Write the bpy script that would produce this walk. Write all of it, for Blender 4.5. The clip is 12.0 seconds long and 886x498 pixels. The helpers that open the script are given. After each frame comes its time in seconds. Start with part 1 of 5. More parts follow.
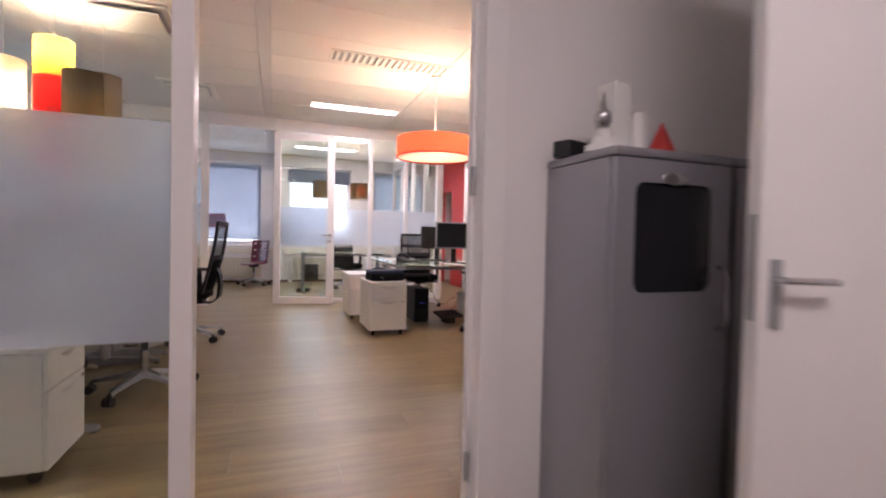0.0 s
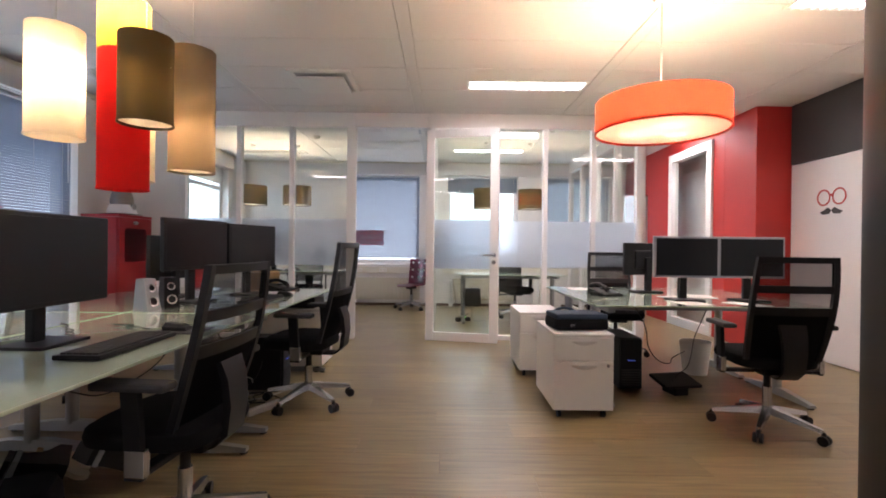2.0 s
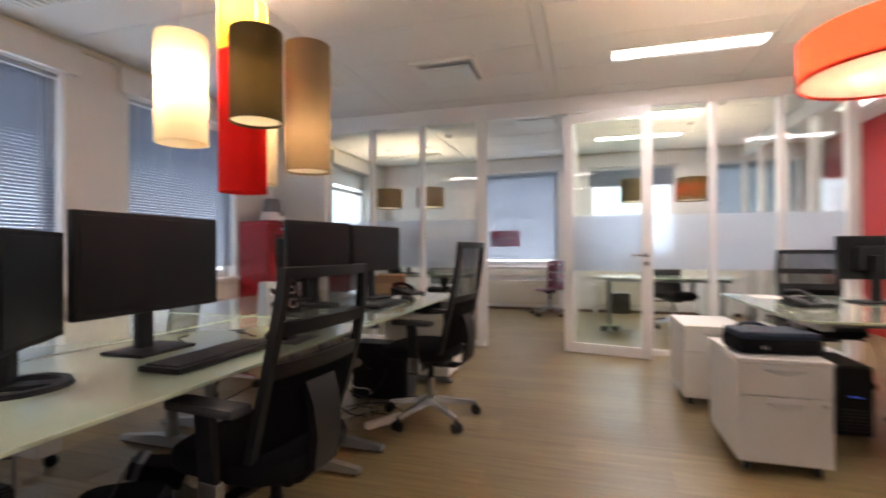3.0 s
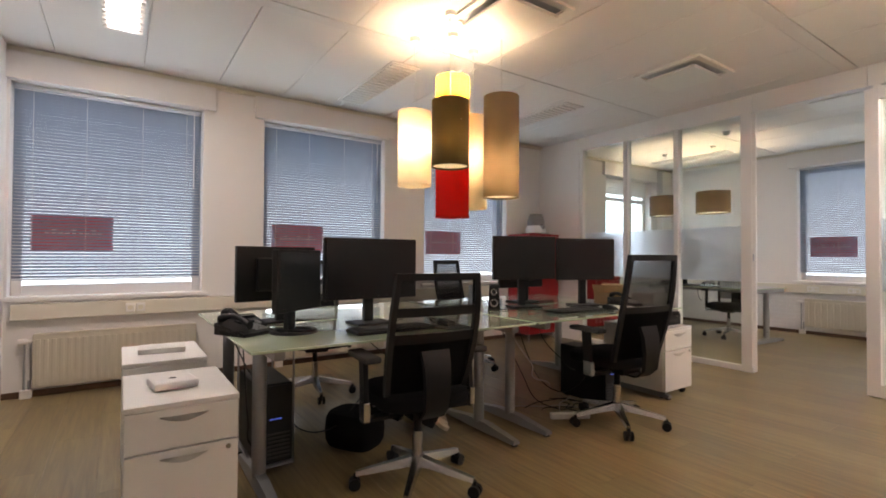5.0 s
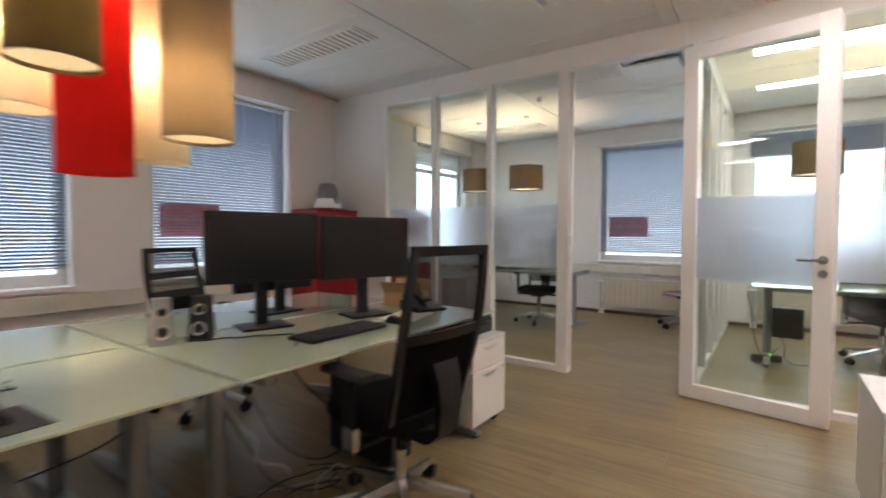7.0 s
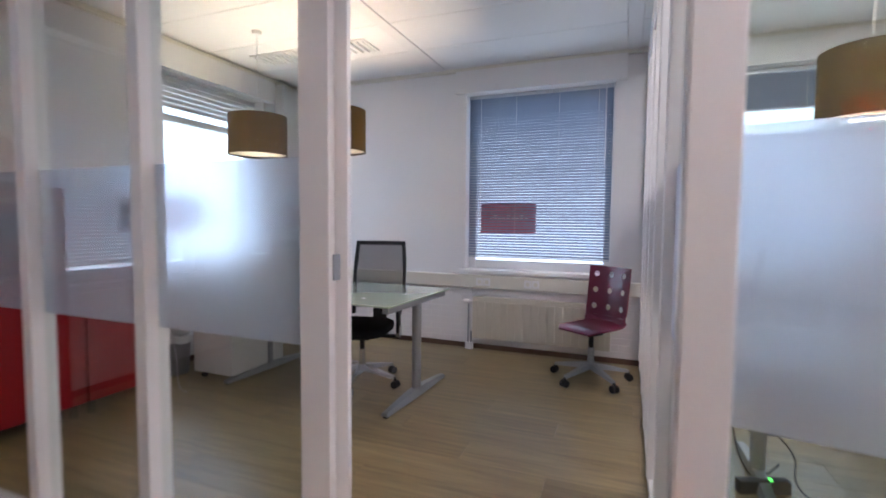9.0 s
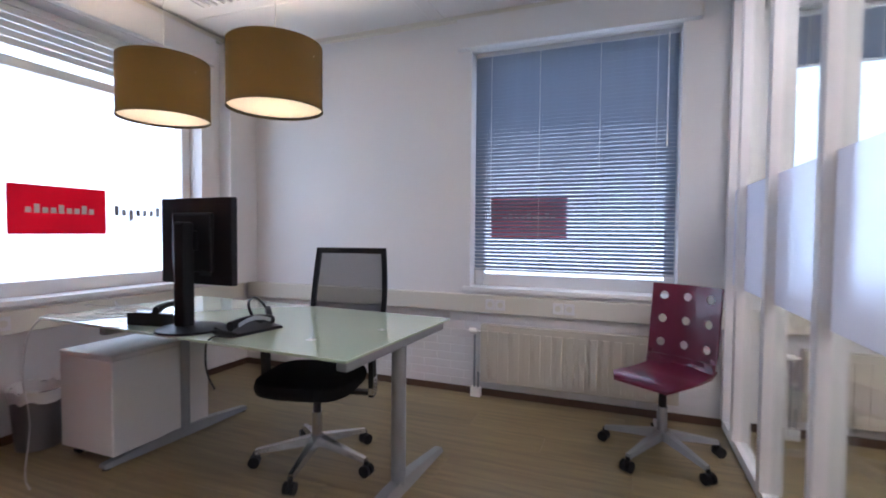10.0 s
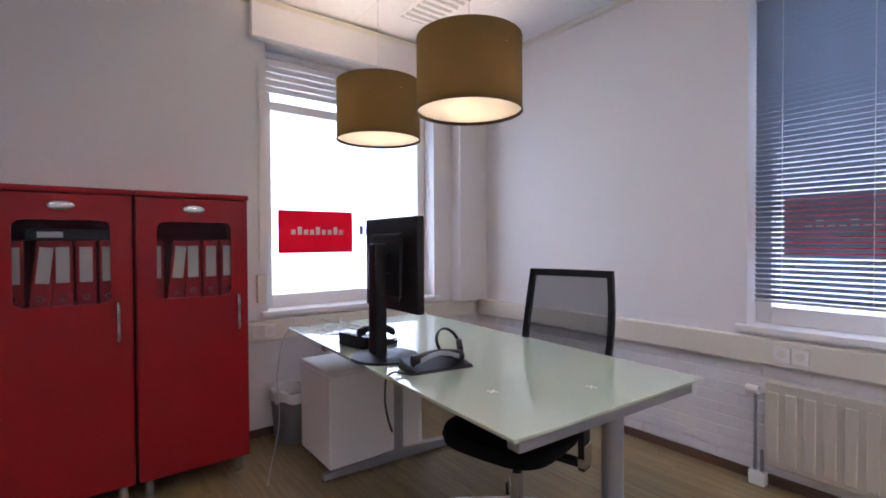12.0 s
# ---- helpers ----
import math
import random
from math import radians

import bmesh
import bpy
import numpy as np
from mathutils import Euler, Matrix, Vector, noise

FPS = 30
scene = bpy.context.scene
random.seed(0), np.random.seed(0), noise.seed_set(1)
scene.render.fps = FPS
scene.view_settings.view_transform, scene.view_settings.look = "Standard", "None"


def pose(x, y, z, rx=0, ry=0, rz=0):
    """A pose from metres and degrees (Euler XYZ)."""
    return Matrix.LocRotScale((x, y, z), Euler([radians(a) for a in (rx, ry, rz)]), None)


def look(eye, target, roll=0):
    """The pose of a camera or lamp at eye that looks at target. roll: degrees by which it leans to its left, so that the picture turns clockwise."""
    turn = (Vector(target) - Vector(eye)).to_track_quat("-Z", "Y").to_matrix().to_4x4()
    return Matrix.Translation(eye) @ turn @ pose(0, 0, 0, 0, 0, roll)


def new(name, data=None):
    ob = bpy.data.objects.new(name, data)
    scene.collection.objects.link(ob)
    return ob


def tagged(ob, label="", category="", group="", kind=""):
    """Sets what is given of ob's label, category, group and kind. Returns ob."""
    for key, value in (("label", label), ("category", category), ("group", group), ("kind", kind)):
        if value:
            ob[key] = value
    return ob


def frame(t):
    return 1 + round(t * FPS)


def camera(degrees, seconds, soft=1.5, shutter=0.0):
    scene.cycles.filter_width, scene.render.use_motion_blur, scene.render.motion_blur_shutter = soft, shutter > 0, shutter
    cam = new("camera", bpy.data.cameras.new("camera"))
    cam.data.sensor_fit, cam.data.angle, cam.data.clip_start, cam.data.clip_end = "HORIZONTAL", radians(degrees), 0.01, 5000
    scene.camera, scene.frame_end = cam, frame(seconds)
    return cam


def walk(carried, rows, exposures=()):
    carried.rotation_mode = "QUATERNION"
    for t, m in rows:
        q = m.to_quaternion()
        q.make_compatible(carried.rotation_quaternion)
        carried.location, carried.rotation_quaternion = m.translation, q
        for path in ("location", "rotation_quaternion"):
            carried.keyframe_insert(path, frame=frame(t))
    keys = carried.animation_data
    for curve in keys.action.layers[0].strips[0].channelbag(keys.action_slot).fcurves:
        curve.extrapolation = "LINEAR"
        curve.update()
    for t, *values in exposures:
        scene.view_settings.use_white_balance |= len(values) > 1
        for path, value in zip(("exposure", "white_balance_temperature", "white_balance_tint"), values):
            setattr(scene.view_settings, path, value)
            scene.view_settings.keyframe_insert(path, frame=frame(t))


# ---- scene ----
cam = camera(86.5, 12.0, 1.8, 0.4)

PATH = [
    (0.0, 0.882, -7.512, 1.052, 88.62, -1.26, -19.88),
    (0.5, 1.054, -6.844, 1.114, 88.66, -1.13, -12.44),
    (1.0, 1.100, -6.310, 1.124, 88.83, -1.00, -5.68),
    (1.5, 1.090, -5.890, 1.145, 89.43, -0.72, -1.51),
    (2.0, 1.092, -5.782, 1.133, 89.83, -0.65, -0.06),
    (2.5, 1.072, -5.675, 1.108, 89.42, -0.45, 2.98),
    (3.0, 1.119, -5.328, 1.115, 90.06, 0.23, 16.91),
    (3.5, 1.403, -5.146, 1.120, 91.59, 0.19, 40.36),
    (5.5, 2.196, -5.209, 1.146, 90.57, -0.26, 56.02),
    (6.0, 1.953, -5.064, 1.155, 89.69, -0.21, 56.01),
    (6.5, 1.685, -4.585, 1.232, 88.62, 0.10, 46.82),
    (7.0, 1.439, -3.916, 1.208, 88.08, -0.20, 34.94),
    (7.5, 1.294, -3.196, 1.226, 87.68, -0.30, 27.68),
    (9.5, 0.558, -0.485, 1.287, 86.65, -0.40, 21.30),
    (10.0, 0.319, 0.059, 1.201, 87.99, -0.50, 21.05),
    (10.5, 0.211, 0.421, 1.217, 88.54, 0.10, 31.61),
    (11.0, 0.232, 0.593, 1.250, 89.23, 0.30, 47.90),
    (11.5, 0.238, 0.608, 1.251, 89.28, -0.00, 50.91),
    (12.0, 0.237, 0.621, 1.249, 89.03, 0.30, 52.41),
]
walk(cam, [(row[0], pose(*row[1:])) for row in PATH], [(0.0, 0.42, 6250, 34), (0.5, 0.36, 6350, 32), (2.0, 0.35, 6250, 26), (3.2, 0.38, 6500, 24), (5.5, 0.33, 6900, 22), (7.7, 0.33, 6050, 18), (9.4, 0.25, 5700, 28), (10.5, 0.32, 5700, 28), (12.0, 0.26, 5800, 34)])

# ---- world, exposure, large lights ----
world = bpy.data.worlds.new("sky")
scene.world = world
world.use_nodes = True
wn = world.node_tree.nodes
sky = wn.new("ShaderNodeTexSky")
sky.sky_type = "NISHITA"
sky.sun_disc = False
sky.sun_elevation, sky.sun_rotation = radians(35), radians(250)
world.node_tree.links.new(sky.outputs[0], wn["Background"].inputs[0])
wn["Background"].inputs[1].default_value = 0.15

sun_data = bpy.data.lights.new("sun", "SUN")
sun_data.energy, sun_data.angle, sun_data.color = 1.0, radians(20), (1.0, 0.96, 0.9)
sun = new("sun", sun_data)
sun.matrix_world = look((-12, 12, 14), (0, 0, 0))


def lamp(name, kind, place, power, colour, size=0.1, size_y=None, aim=None):
    data = bpy.data.lights.new(name, kind)
    data.energy, data.color = power, colour
    if kind == "AREA":
        data.size = size
        if size_y:
            data.shape, data.size_y = "RECTANGLE", size_y
    else:
        data.shadow_soft_size = size
    ob = new(name, data)
    ob.matrix_world = look(place, aim) if aim else pose(*place)
    return ob


# ---- helpers for meshes ----
def part(name, bm, material, parent=None, label="", smooth=False):
    mesh = bpy.data.meshes.new(name)
    bm.to_mesh(mesh)
    bm.free()
    mesh.materials.append(material)
    if smooth:
        for poly in mesh.polygons:
            poly.use_smooth = True
        mesh.set_sharp_from_angle(angle=radians(40))
    ob = new(name, mesh)
    if parent:
        ob.parent = parent
    if label:
        ob["label"] = label
    return ob


def thing(name, label, category, place=(0, 0, 0), turn=0, group="", kind=""):
    ob = new(name)
    ob.matrix_world = pose(*place, 0, 0, turn)
    return tagged(ob, label, category, group, kind)


def box(lo, hi, bevel=0.0, bm=None, m=None):
    bm = bm or bmesh.new()
    size = [b - a for a, b in zip(lo, hi)]
    mid = [(a + b) / 2 for a, b in zip(lo, hi)]
    mat4 = Matrix.Translation(mid) @ Matrix.Diagonal((*size, 1))
    if m:
        mat4 = m @ mat4
    made = bmesh.ops.create_cube(bm, size=1, matrix=mat4)
    if bevel:
        edges = list({e for v in made["verts"] for e in v.link_edges})
        bmesh.ops.bevel(bm, geom=edges, offset=bevel, segments=2, affect="EDGES", profile=0.6)
    return bm


def rod(a, b, r0, r1=None, seg=16, bm=None, caps=True):
    bm = bm or bmesh.new()
    a, b = Vector(a), Vector(b)
    way = b - a
    m = Matrix.Translation((a + b) / 2) @ way.to_track_quat("Z", "Y").to_matrix().to_4x4()
    bmesh.ops.create_cone(bm, cap_ends=caps, segments=seg, radius1=r0, radius2=r0 if r1 is None else r1, depth=way.length, matrix=m)
    return bm


def lathe(profile, seg=32, bm=None, m=Matrix()):
    bm = bm or bmesh.new()
    rings = []
    for r, z in profile:
        rings.append([bm.verts.new(m @ Vector((r * math.cos(6.28318 * k / seg), r * math.sin(6.28318 * k / seg), z))) for k in range(seg)])
    for lower, upper in zip(rings, rings[1:]):
        for k in range(seg):
            bm.faces.new((lower[k], lower[(k + 1) % seg], upper[(k + 1) % seg], upper[k]))
    return bm


def loft(sections, bm=None):
    """A closed skin through rings of points."""
    bm = bm or bmesh.new()
    rings = [[bm.verts.new(p) for p in ring] for ring in sections]
    n = len(rings[0])
    for lower, upper in zip(rings, rings[1:]):
        for k in range(n):
            bm.faces.new((lower[k], lower[(k + 1) % n], upper[(k + 1) % n], upper[k]))
    bm.faces.new(rings[0][::-1])
    bm.faces.new(rings[-1])
    return bm


def cable(name, points, radius, material, parent=None, label="", category=""):
    data = bpy.data.curves.new(name, "CURVE")
    data.dimensions, data.bevel_depth, data.bevel_resolution, data.resolution_u = "3D", radius, 2, 6
    line = data.splines.new("BEZIER")
    line.bezier_points.add(len(points) - 1)
    for bp, p in zip(line.bezier_points, points):
        bp.co = p
        bp.handle_left_type = bp.handle_right_type = "AUTO"
    data.materials.append(material)
    ob = new(name, data)
    if parent:
        ob.parent = parent
    else:
        tagged(ob, label, category)
    return ob


# ---- materials ----
def paint(name, colour, rough=0.5, metal=0.0, vary=0.06, scale=6.0, bump=0.0, grain=120.0, coat=0.0, spec=0.5, sheen=0.0, per_object=0.0):
    m = bpy.data.materials.new(name)
    m.use_nodes = True
    nt = m.node_tree
    b = nt.nodes["Principled BSDF"]
    b.inputs["Roughness"].default_value, b.inputs["Metallic"].default_value = rough, metal
    b.inputs["Coat Weight"].default_value, b.inputs["Specular IOR Level"].default_value = coat, spec
    b.inputs["Sheen Weight"].default_value = sheen
    co = nt.nodes.new("ShaderNodeTexCoord")
    n1, n2 = nt.nodes.new("ShaderNodeTexNoise"), nt.nodes.new("ShaderNodeTexNoise")
    n1.inputs["Scale"].default_value, n2.inputs["Scale"].default_value = scale * 0.4, grain
    n1.inputs["Detail"].default_value, n2.inputs["Detail"].default_value = 5, 3
    nt.links.new(co.outputs["Object"], n1.inputs["Vector"])
    nt.links.new(co.outputs["Object"], n2.inputs["Vector"])
    add = nt.nodes.new("ShaderNodeMath")
    add.operation = "MULTIPLY_ADD"
    add.inputs[1].default_value = 0.35
    nt.links.new(n2.outputs[0], add.inputs[0])
    nt.links.new(n1.outputs[0], add.inputs[2])
    ramp = nt.nodes.new("ShaderNodeMapRange")
    ramp.inputs[1].default_value, ramp.inputs[2].default_value = 0.35, 1.0
    ramp.inputs[3].default_value, ramp.inputs[4].default_value = 1 - vary, 1 + vary
    nt.links.new(add.outputs[0], ramp.inputs[0])
    mul = nt.nodes.new("ShaderNodeVectorMath")
    mul.operation = "SCALE"
    mul.inputs[0].default_value = colour
    nt.links.new(ramp.outputs[0], mul.inputs["Scale"])
    last = mul.outputs[0]
    if per_object:
        info = nt.nodes.new("ShaderNodeObjectInfo")
        r2 = nt.nodes.new("ShaderNodeMapRange")
        r2.inputs[3].default_value, r2.inputs[4].default_value = 1 - per_object, 1 + per_object
        nt.links.new(info.outputs["Random"], r2.inputs[0])
        mul2 = nt.nodes.new("ShaderNodeVectorMath")
        mul2.operation = "SCALE"
        nt.links.new(last, mul2.inputs[0])
        nt.links.new(r2.outputs[0], mul2.inputs["Scale"])
        last = mul2.outputs[0]
    nt.links.new(last, b.inputs["Base Color"])
    rr = nt.nodes.new("ShaderNodeMapRange")
    rr.inputs[3].default_value, rr.inputs[4].default_value = max(rough - 0.06, 0.02), min(rough + 0.08, 1)
    nt.links.new(n1.outputs[0], rr.inputs[0])
    nt.links.new(rr.outputs[0], b.inputs["Roughness"])
    if bump:
        bp = nt.nodes.new("ShaderNodeBump")
        bp.inputs["Strength"].default_value, bp.inputs["Distance"].default_value = bump, 0.004
        nt.links.new(n2.outputs[0], bp.inputs["Height"])
        nt.links.new(bp.outputs[0], b.inputs["Normal"])
    return m


def shade_cloth(name, colour, thick=0.5, weave=260.0, rough=0.9):
    """Lampshade fabric: light passes through it."""
    m = paint(name, colour, rough, vary=0.1, scale=8, grain=weave, bump=0.3 if rough > 0.8 else 0.0)
    nt = m.node_tree
    out, b = nt.nodes["Material Output"], nt.nodes["Principled BSDF"]
    tr = nt.nodes.new("ShaderNodeBsdfTranslucent")
    nt.links.new(b.inputs["Base Color"].links[0].from_socket, tr.inputs[0])
    mix = nt.nodes.new("ShaderNodeMixShader")
    mix.inputs[0].default_value = thick
    nt.links.new(b.outputs[0], mix.inputs[1])
    nt.links.new(tr.outputs[0], mix.inputs[2])
    nt.links.new(mix.outputs[0], out.inputs[0])
    return m


def see_through(name, colour, share, rough=0.5, frosted=0.0):
    """A sheet that lets part of the light straight through: net, film or pane."""
    m = bpy.data.materials.new(name)
    m.use_nodes = True
    nt = m.node_tree
    out, b = nt.nodes["Material Output"], nt.nodes["Principled BSDF"]
    b.inputs["Base Color"].default_value, b.inputs["Roughness"].default_value = (*colour, 1), rough
    b.inputs["Transmission Weight"].default_value = frosted
    b.inputs["IOR"].default_value = 1.05 if frosted else 1.45
    tr = nt.nodes.new("ShaderNodeBsdfTransparent")
    mix = nt.nodes.new("ShaderNodeMixShader")
    mix.inputs[0].default_value = share
    nt.links.new(b.outputs[0], mix.inputs[1])
    nt.links.new(tr.outputs[0], mix.inputs[2])
    nt.links.new(mix.outputs[0], out.inputs[0])
    return m


def glow(name, colour, strength):
    m = bpy.data.materials.new(name)
    m.use_nodes = True
    b = m.node_tree.nodes["Principled BSDF"]
    b.inputs["Base Color"].default_value = (*colour, 1)
    b.inputs["Emission Color"].default_value, b.inputs["Emission Strength"].default_value = (*colour, 1), strength
    return m


def clear_glass(name):
    """Thin window glass: clear, with a mirror gloss that grows at grazing angles."""
    m = bpy.data.materials.new(name)
    m.use_nodes = True
    nt = m.node_tree
    nt.nodes.remove(nt.nodes["Principled BSDF"])
    out = nt.nodes["Material Output"]
    tr, gl = nt.nodes.new("ShaderNodeBsdfTransparent"), nt.nodes.new("ShaderNodeBsdfGlossy")
    tr.inputs[0].default_value = (0.94, 0.97, 0.95, 1)
    gl.inputs["Roughness"].default_value = 0.01
    lw = nt.nodes.new("ShaderNodeLayerWeight")
    lw.inputs[0].default_value = 0.5
    pw = nt.nodes.new("ShaderNodeMath")
    pw.operation = "POWER"
    pw.inputs[1].default_value = 4.0
    nt.links.new(lw.outputs["Facing"], pw.inputs[0])
    fr = nt.nodes.new("ShaderNodeMath")
    fr.operation = "MULTIPLY_ADD"
    fr.inputs[1].default_value, fr.inputs[2].default_value = 0.7, 0.045
    nt.links.new(pw.outputs[0], fr.inputs[0])
    mix = nt.nodes.new("ShaderNodeMixShader")
    nt.links.new(fr.outputs[0], mix.inputs[0])
    nt.links.new(tr.outputs[0], mix.inputs[1])
    nt.links.new(gl.outputs[0], mix.inputs[2])
    nt.links.new(mix.outputs[0], out.inputs[0])
    return m


def plank_wood(name):
    m = bpy.data.materials.new(name)
    m.use_nodes = True
    nt = m.node_tree
    b = nt.nodes["Principled BSDF"]
    co, info = nt.nodes.new("ShaderNodeTexCoord"), nt.nodes.new("ShaderNodeObjectInfo")
    shift = nt.nodes.new("ShaderNodeVectorMath")
    shift.operation = "MULTIPLY_ADD"
    shift.inputs[1].default_value, shift.inputs[2].default_value = (1.4, 22, 1), (0, 0, 0)
    nt.links.new(co.outputs["Object"], shift.inputs[0])
    comb = nt.nodes.new("ShaderNodeCombineXYZ")
    r9 = nt.nodes.new("ShaderNodeMath")
    r9.operation = "MULTIPLY"
    r9.inputs[1].default_value = 90
    nt.links.new(info.outputs["Random"], r9.inputs[0])
    for k in range(3):
        nt.links.new(r9.outputs[0], comb.inputs[k])
    nt.links.new(comb.outputs[0], shift.inputs[2])
    n = nt.nodes.new("ShaderNodeTexNoise")
    n.inputs["Scale"].default_value, n.inputs["Detail"].default_value, n.inputs["Distortion"].default_value = 1.6, 8, 0.7
    nt.links.new(shift.outputs[0], n.inputs["Vector"])
    ramp = nt.nodes.new("ShaderNodeValToRGB")
    ramp.color_ramp.elements[0].position, ramp.color_ramp.elements[0].color = 0.3, (0.178, 0.13, 0.061, 1)
    ramp.color_ramp.elements[1].position, ramp.color_ramp.elements[1].color = 0.72, (0.31, 0.238, 0.116, 1)
    nt.links.new(n.outputs[0], ramp.inputs[0])
    tone = nt.nodes.new("ShaderNodeMapRange")
    tone.inputs[3].default_value, tone.inputs[4].default_value = 0.86, 1.1
    nt.links.new(info.outputs["Random"], tone.inputs[0])
    mul = nt.nodes.new("ShaderNodeVectorMath")
    mul.operation = "SCALE"
    nt.links.new(ramp.outputs[0], mul.inputs[0])
    nt.links.new(tone.outputs[0], mul.inputs["Scale"])
    nt.links.new(mul.outputs[0], b.inputs["Base Color"])
    rr = nt.nodes.new("ShaderNodeMapRange")
    rr.inputs[3].default_value, rr.inputs[4].default_value = 0.26, 0.44
    nt.links.new(n.outputs[0], rr.inputs[0])
    nt.links.new(rr.outputs[0], b.inputs["Roughness"])
    bp = nt.nodes.new("ShaderNodeBump")
    bp.inputs["Strength"].default_value, bp.inputs["Distance"].default_value = 0.12, 0.002
    nt.links.new(n.outputs[0], bp.inputs["Height"])
    nt.links.new(bp.outputs[0], b.inputs["Normal"])
    return m


WALL = paint("white wall paint", (0.78, 0.755, 0.74), 0.75, vary=0.03, scale=2, bump=0.12, grain=90)
CEIL = paint("mineral ceiling board", (0.78, 0.76, 0.74), 0.9, vary=0.025, scale=3, bump=0.25, grain=260)
CEIL_BAND = paint("painted ceiling rail", (0.74, 0.72, 0.7), 0.5, vary=0.02)
WHITE = paint("white lacquer", (0.8, 0.78, 0.76), 0.35, vary=0.025, scale=3, bump=0.03)
WHITE_METAL = paint("white enamelled steel", (0.78, 0.77, 0.74), 0.38, vary=0.03, scale=4, bump=0.02)
CREAM = paint("cream plastic", (0.72, 0.68, 0.58), 0.45, vary=0.03, scale=4)
PLANK = plank_wood("oak laminate")
BASE = paint("dark brown skirting wood", (0.1, 0.055, 0.035), 0.5, vary=0.15, scale=8, bump=0.1)
RED_WALL = paint("red wall paint", (0.5, 0.03, 0.022), 0.5, vary=0.06, scale=2, bump=0.08)
RED_METAL = paint("dark red lacquered steel", (0.30, 0.007, 0.011), 0.36, vary=0.08, scale=3, bump=0.04, spec=0.35)
DARK_COL = paint("anthracite column paint", (0.058, 0.054, 0.052), 0.6, vary=0.12, scale=5, bump=0.1)
BLACK = paint("black plastic", (0.009, 0.009, 0.010), 0.45, vary=0.2, scale=8, bump=0.06, spec=0.3)
BLACK_SOFT = paint("black chair fabric", (0.009, 0.009, 0.010), 0.95, vary=0.3, scale=12, bump=0.5, grain=420, spec=0.15)
SCREEN = paint("matt monitor screen", (0.008, 0.009, 0.011), 0.28, vary=0.08, scale=2, spec=0.3)
NET = see_through("black chair net", (0.010, 0.010, 0.012), 0.30, 0.8)
NET_FINE = see_through("grey chair net", (0.03, 0.03, 0.034), 0.30, 0.8)
CHROME = paint("polished aluminium", (0.62, 0.62, 0.63), 0.22, 1.0, vary=0.06, scale=10)
STEEL = paint("grey powder-coated steel", (0.34, 0.35, 0.36), 0.4, 0.6, vary=0.05, scale=8, bump=0.05)
SILVER = paint("silver painted sheet steel", (0.36, 0.36, 0.39), 0.42, 0.5, vary=0.05, scale=2, bump=0.05)
DESK = paint("pale green back-painted glass", (0.55, 0.66, 0.49), 0.10, vary=0.02, scale=2, coat=0.8)
GLASS = clear_glass("clear pane")
DARK_GLASS = paint("dark smoked pane", (0.012, 0.013, 0.016), 0.15, vary=0.05)
CAB_GLASS = see_through("cabinet pane", (0.04, 0.035, 0.04), 0.86, 0.05)
FROST = see_through("frosted film", (0.82, 0.85, 0.95), 0.04, 0.75, 0.6)
ALU = paint("blind rail aluminium", (0.55, 0.57, 0.6), 0.4, 0.35, vary=0.04)
SLAT = shade_cloth("pale grey blind slat", (0.29, 0.34, 0.42), 0.12, 40, 0.36)
SIGN_RED = shade_cloth("red window film", (0.62, 0.012, 0.05), 0.5, 60)
PURPLE = paint("purple-red moulded plywood", (0.14, 0.012, 0.035), 0.3, vary=0.1, scale=5, coat=0.3)
BLUE = paint("dark blue nylon", (0.012, 0.03, 0.06), 0.7, vary=0.2, scale=12, bump=0.5, grain=300)
PAPER = paint("paper", (0.75, 0.74, 0.7), 0.8, vary=0.04)
CARD = paint("brown cardboard", (0.42, 0.27, 0.15), 0.8, vary=0.08, bump=0.1)
RUBBER = paint("dark grey rubber", (0.03, 0.03, 0.032), 0.6, vary=0.15)
WHEEL = paint("cream urethane wheel", (0.6, 0.52, 0.36), 0.4)
BINDER = paint("red binder board", (0.42, 0.02, 0.025), 0.55, per_object=0.15)
CABLE = paint("black cable", (0.012, 0.012, 0.012), 0.5)
CABLE_GREY = paint("pale cable", (0.5, 0.47, 0.45), 0.5)
BIN = paint("grey wire mesh bin", (0.22, 0.21, 0.21), 0.4, 0.7, vary=0.2, grain=300, bump=0.6)
TUBE = glow("fluorescent tube", (1.0, 0.96, 0.9), 9.0)
BULB = see_through("warm glass bulb", (1.0, 0.85, 0.6), 0.75, 0.1)
BULB.node_tree.nodes["Principled BSDF"].inputs["Emission Color"].default_value = (1.0, 0.72, 0.36, 1)
BULB.node_tree.nodes["Principled BSDF"].inputs["Emission Strength"].default_value = 40.0
RAD = paint("cream enamelled radiator steel", (0.60, 0.55, 0.45), 0.4, vary=0.04, scale=4, bump=0.03)
GREEN_LED = glow("green status lamp", (0.1, 1.0, 0.1), 4.0)
BLUE_LED = glow("blue status lamp", (0.1, 0.2, 1.0), 0.25)
SHADE_OLIVE = shade_cloth("olive brown shade cloth", (0.092, 0.068, 0.028), 0.001)
SHADE_WHITE = shade_cloth("cream shade cloth", (0.86, 0.78, 0.62), 0.5)
# yellow stands for the bulb's glow through the top of a red shade
SHADE_RED_LIT = shade_cloth("red shade cloth coloured as bulb-lit", (0.85, 0.55, 0.06), 0.5)
SHADE_RED = shade_cloth("red shade cloth", (0.75, 0.03, 0.02), 0.5)
SHADE_ORANGE = shade_cloth("orange red shade cloth", (0.76, 0.085, 0.035), 0.45, 90)
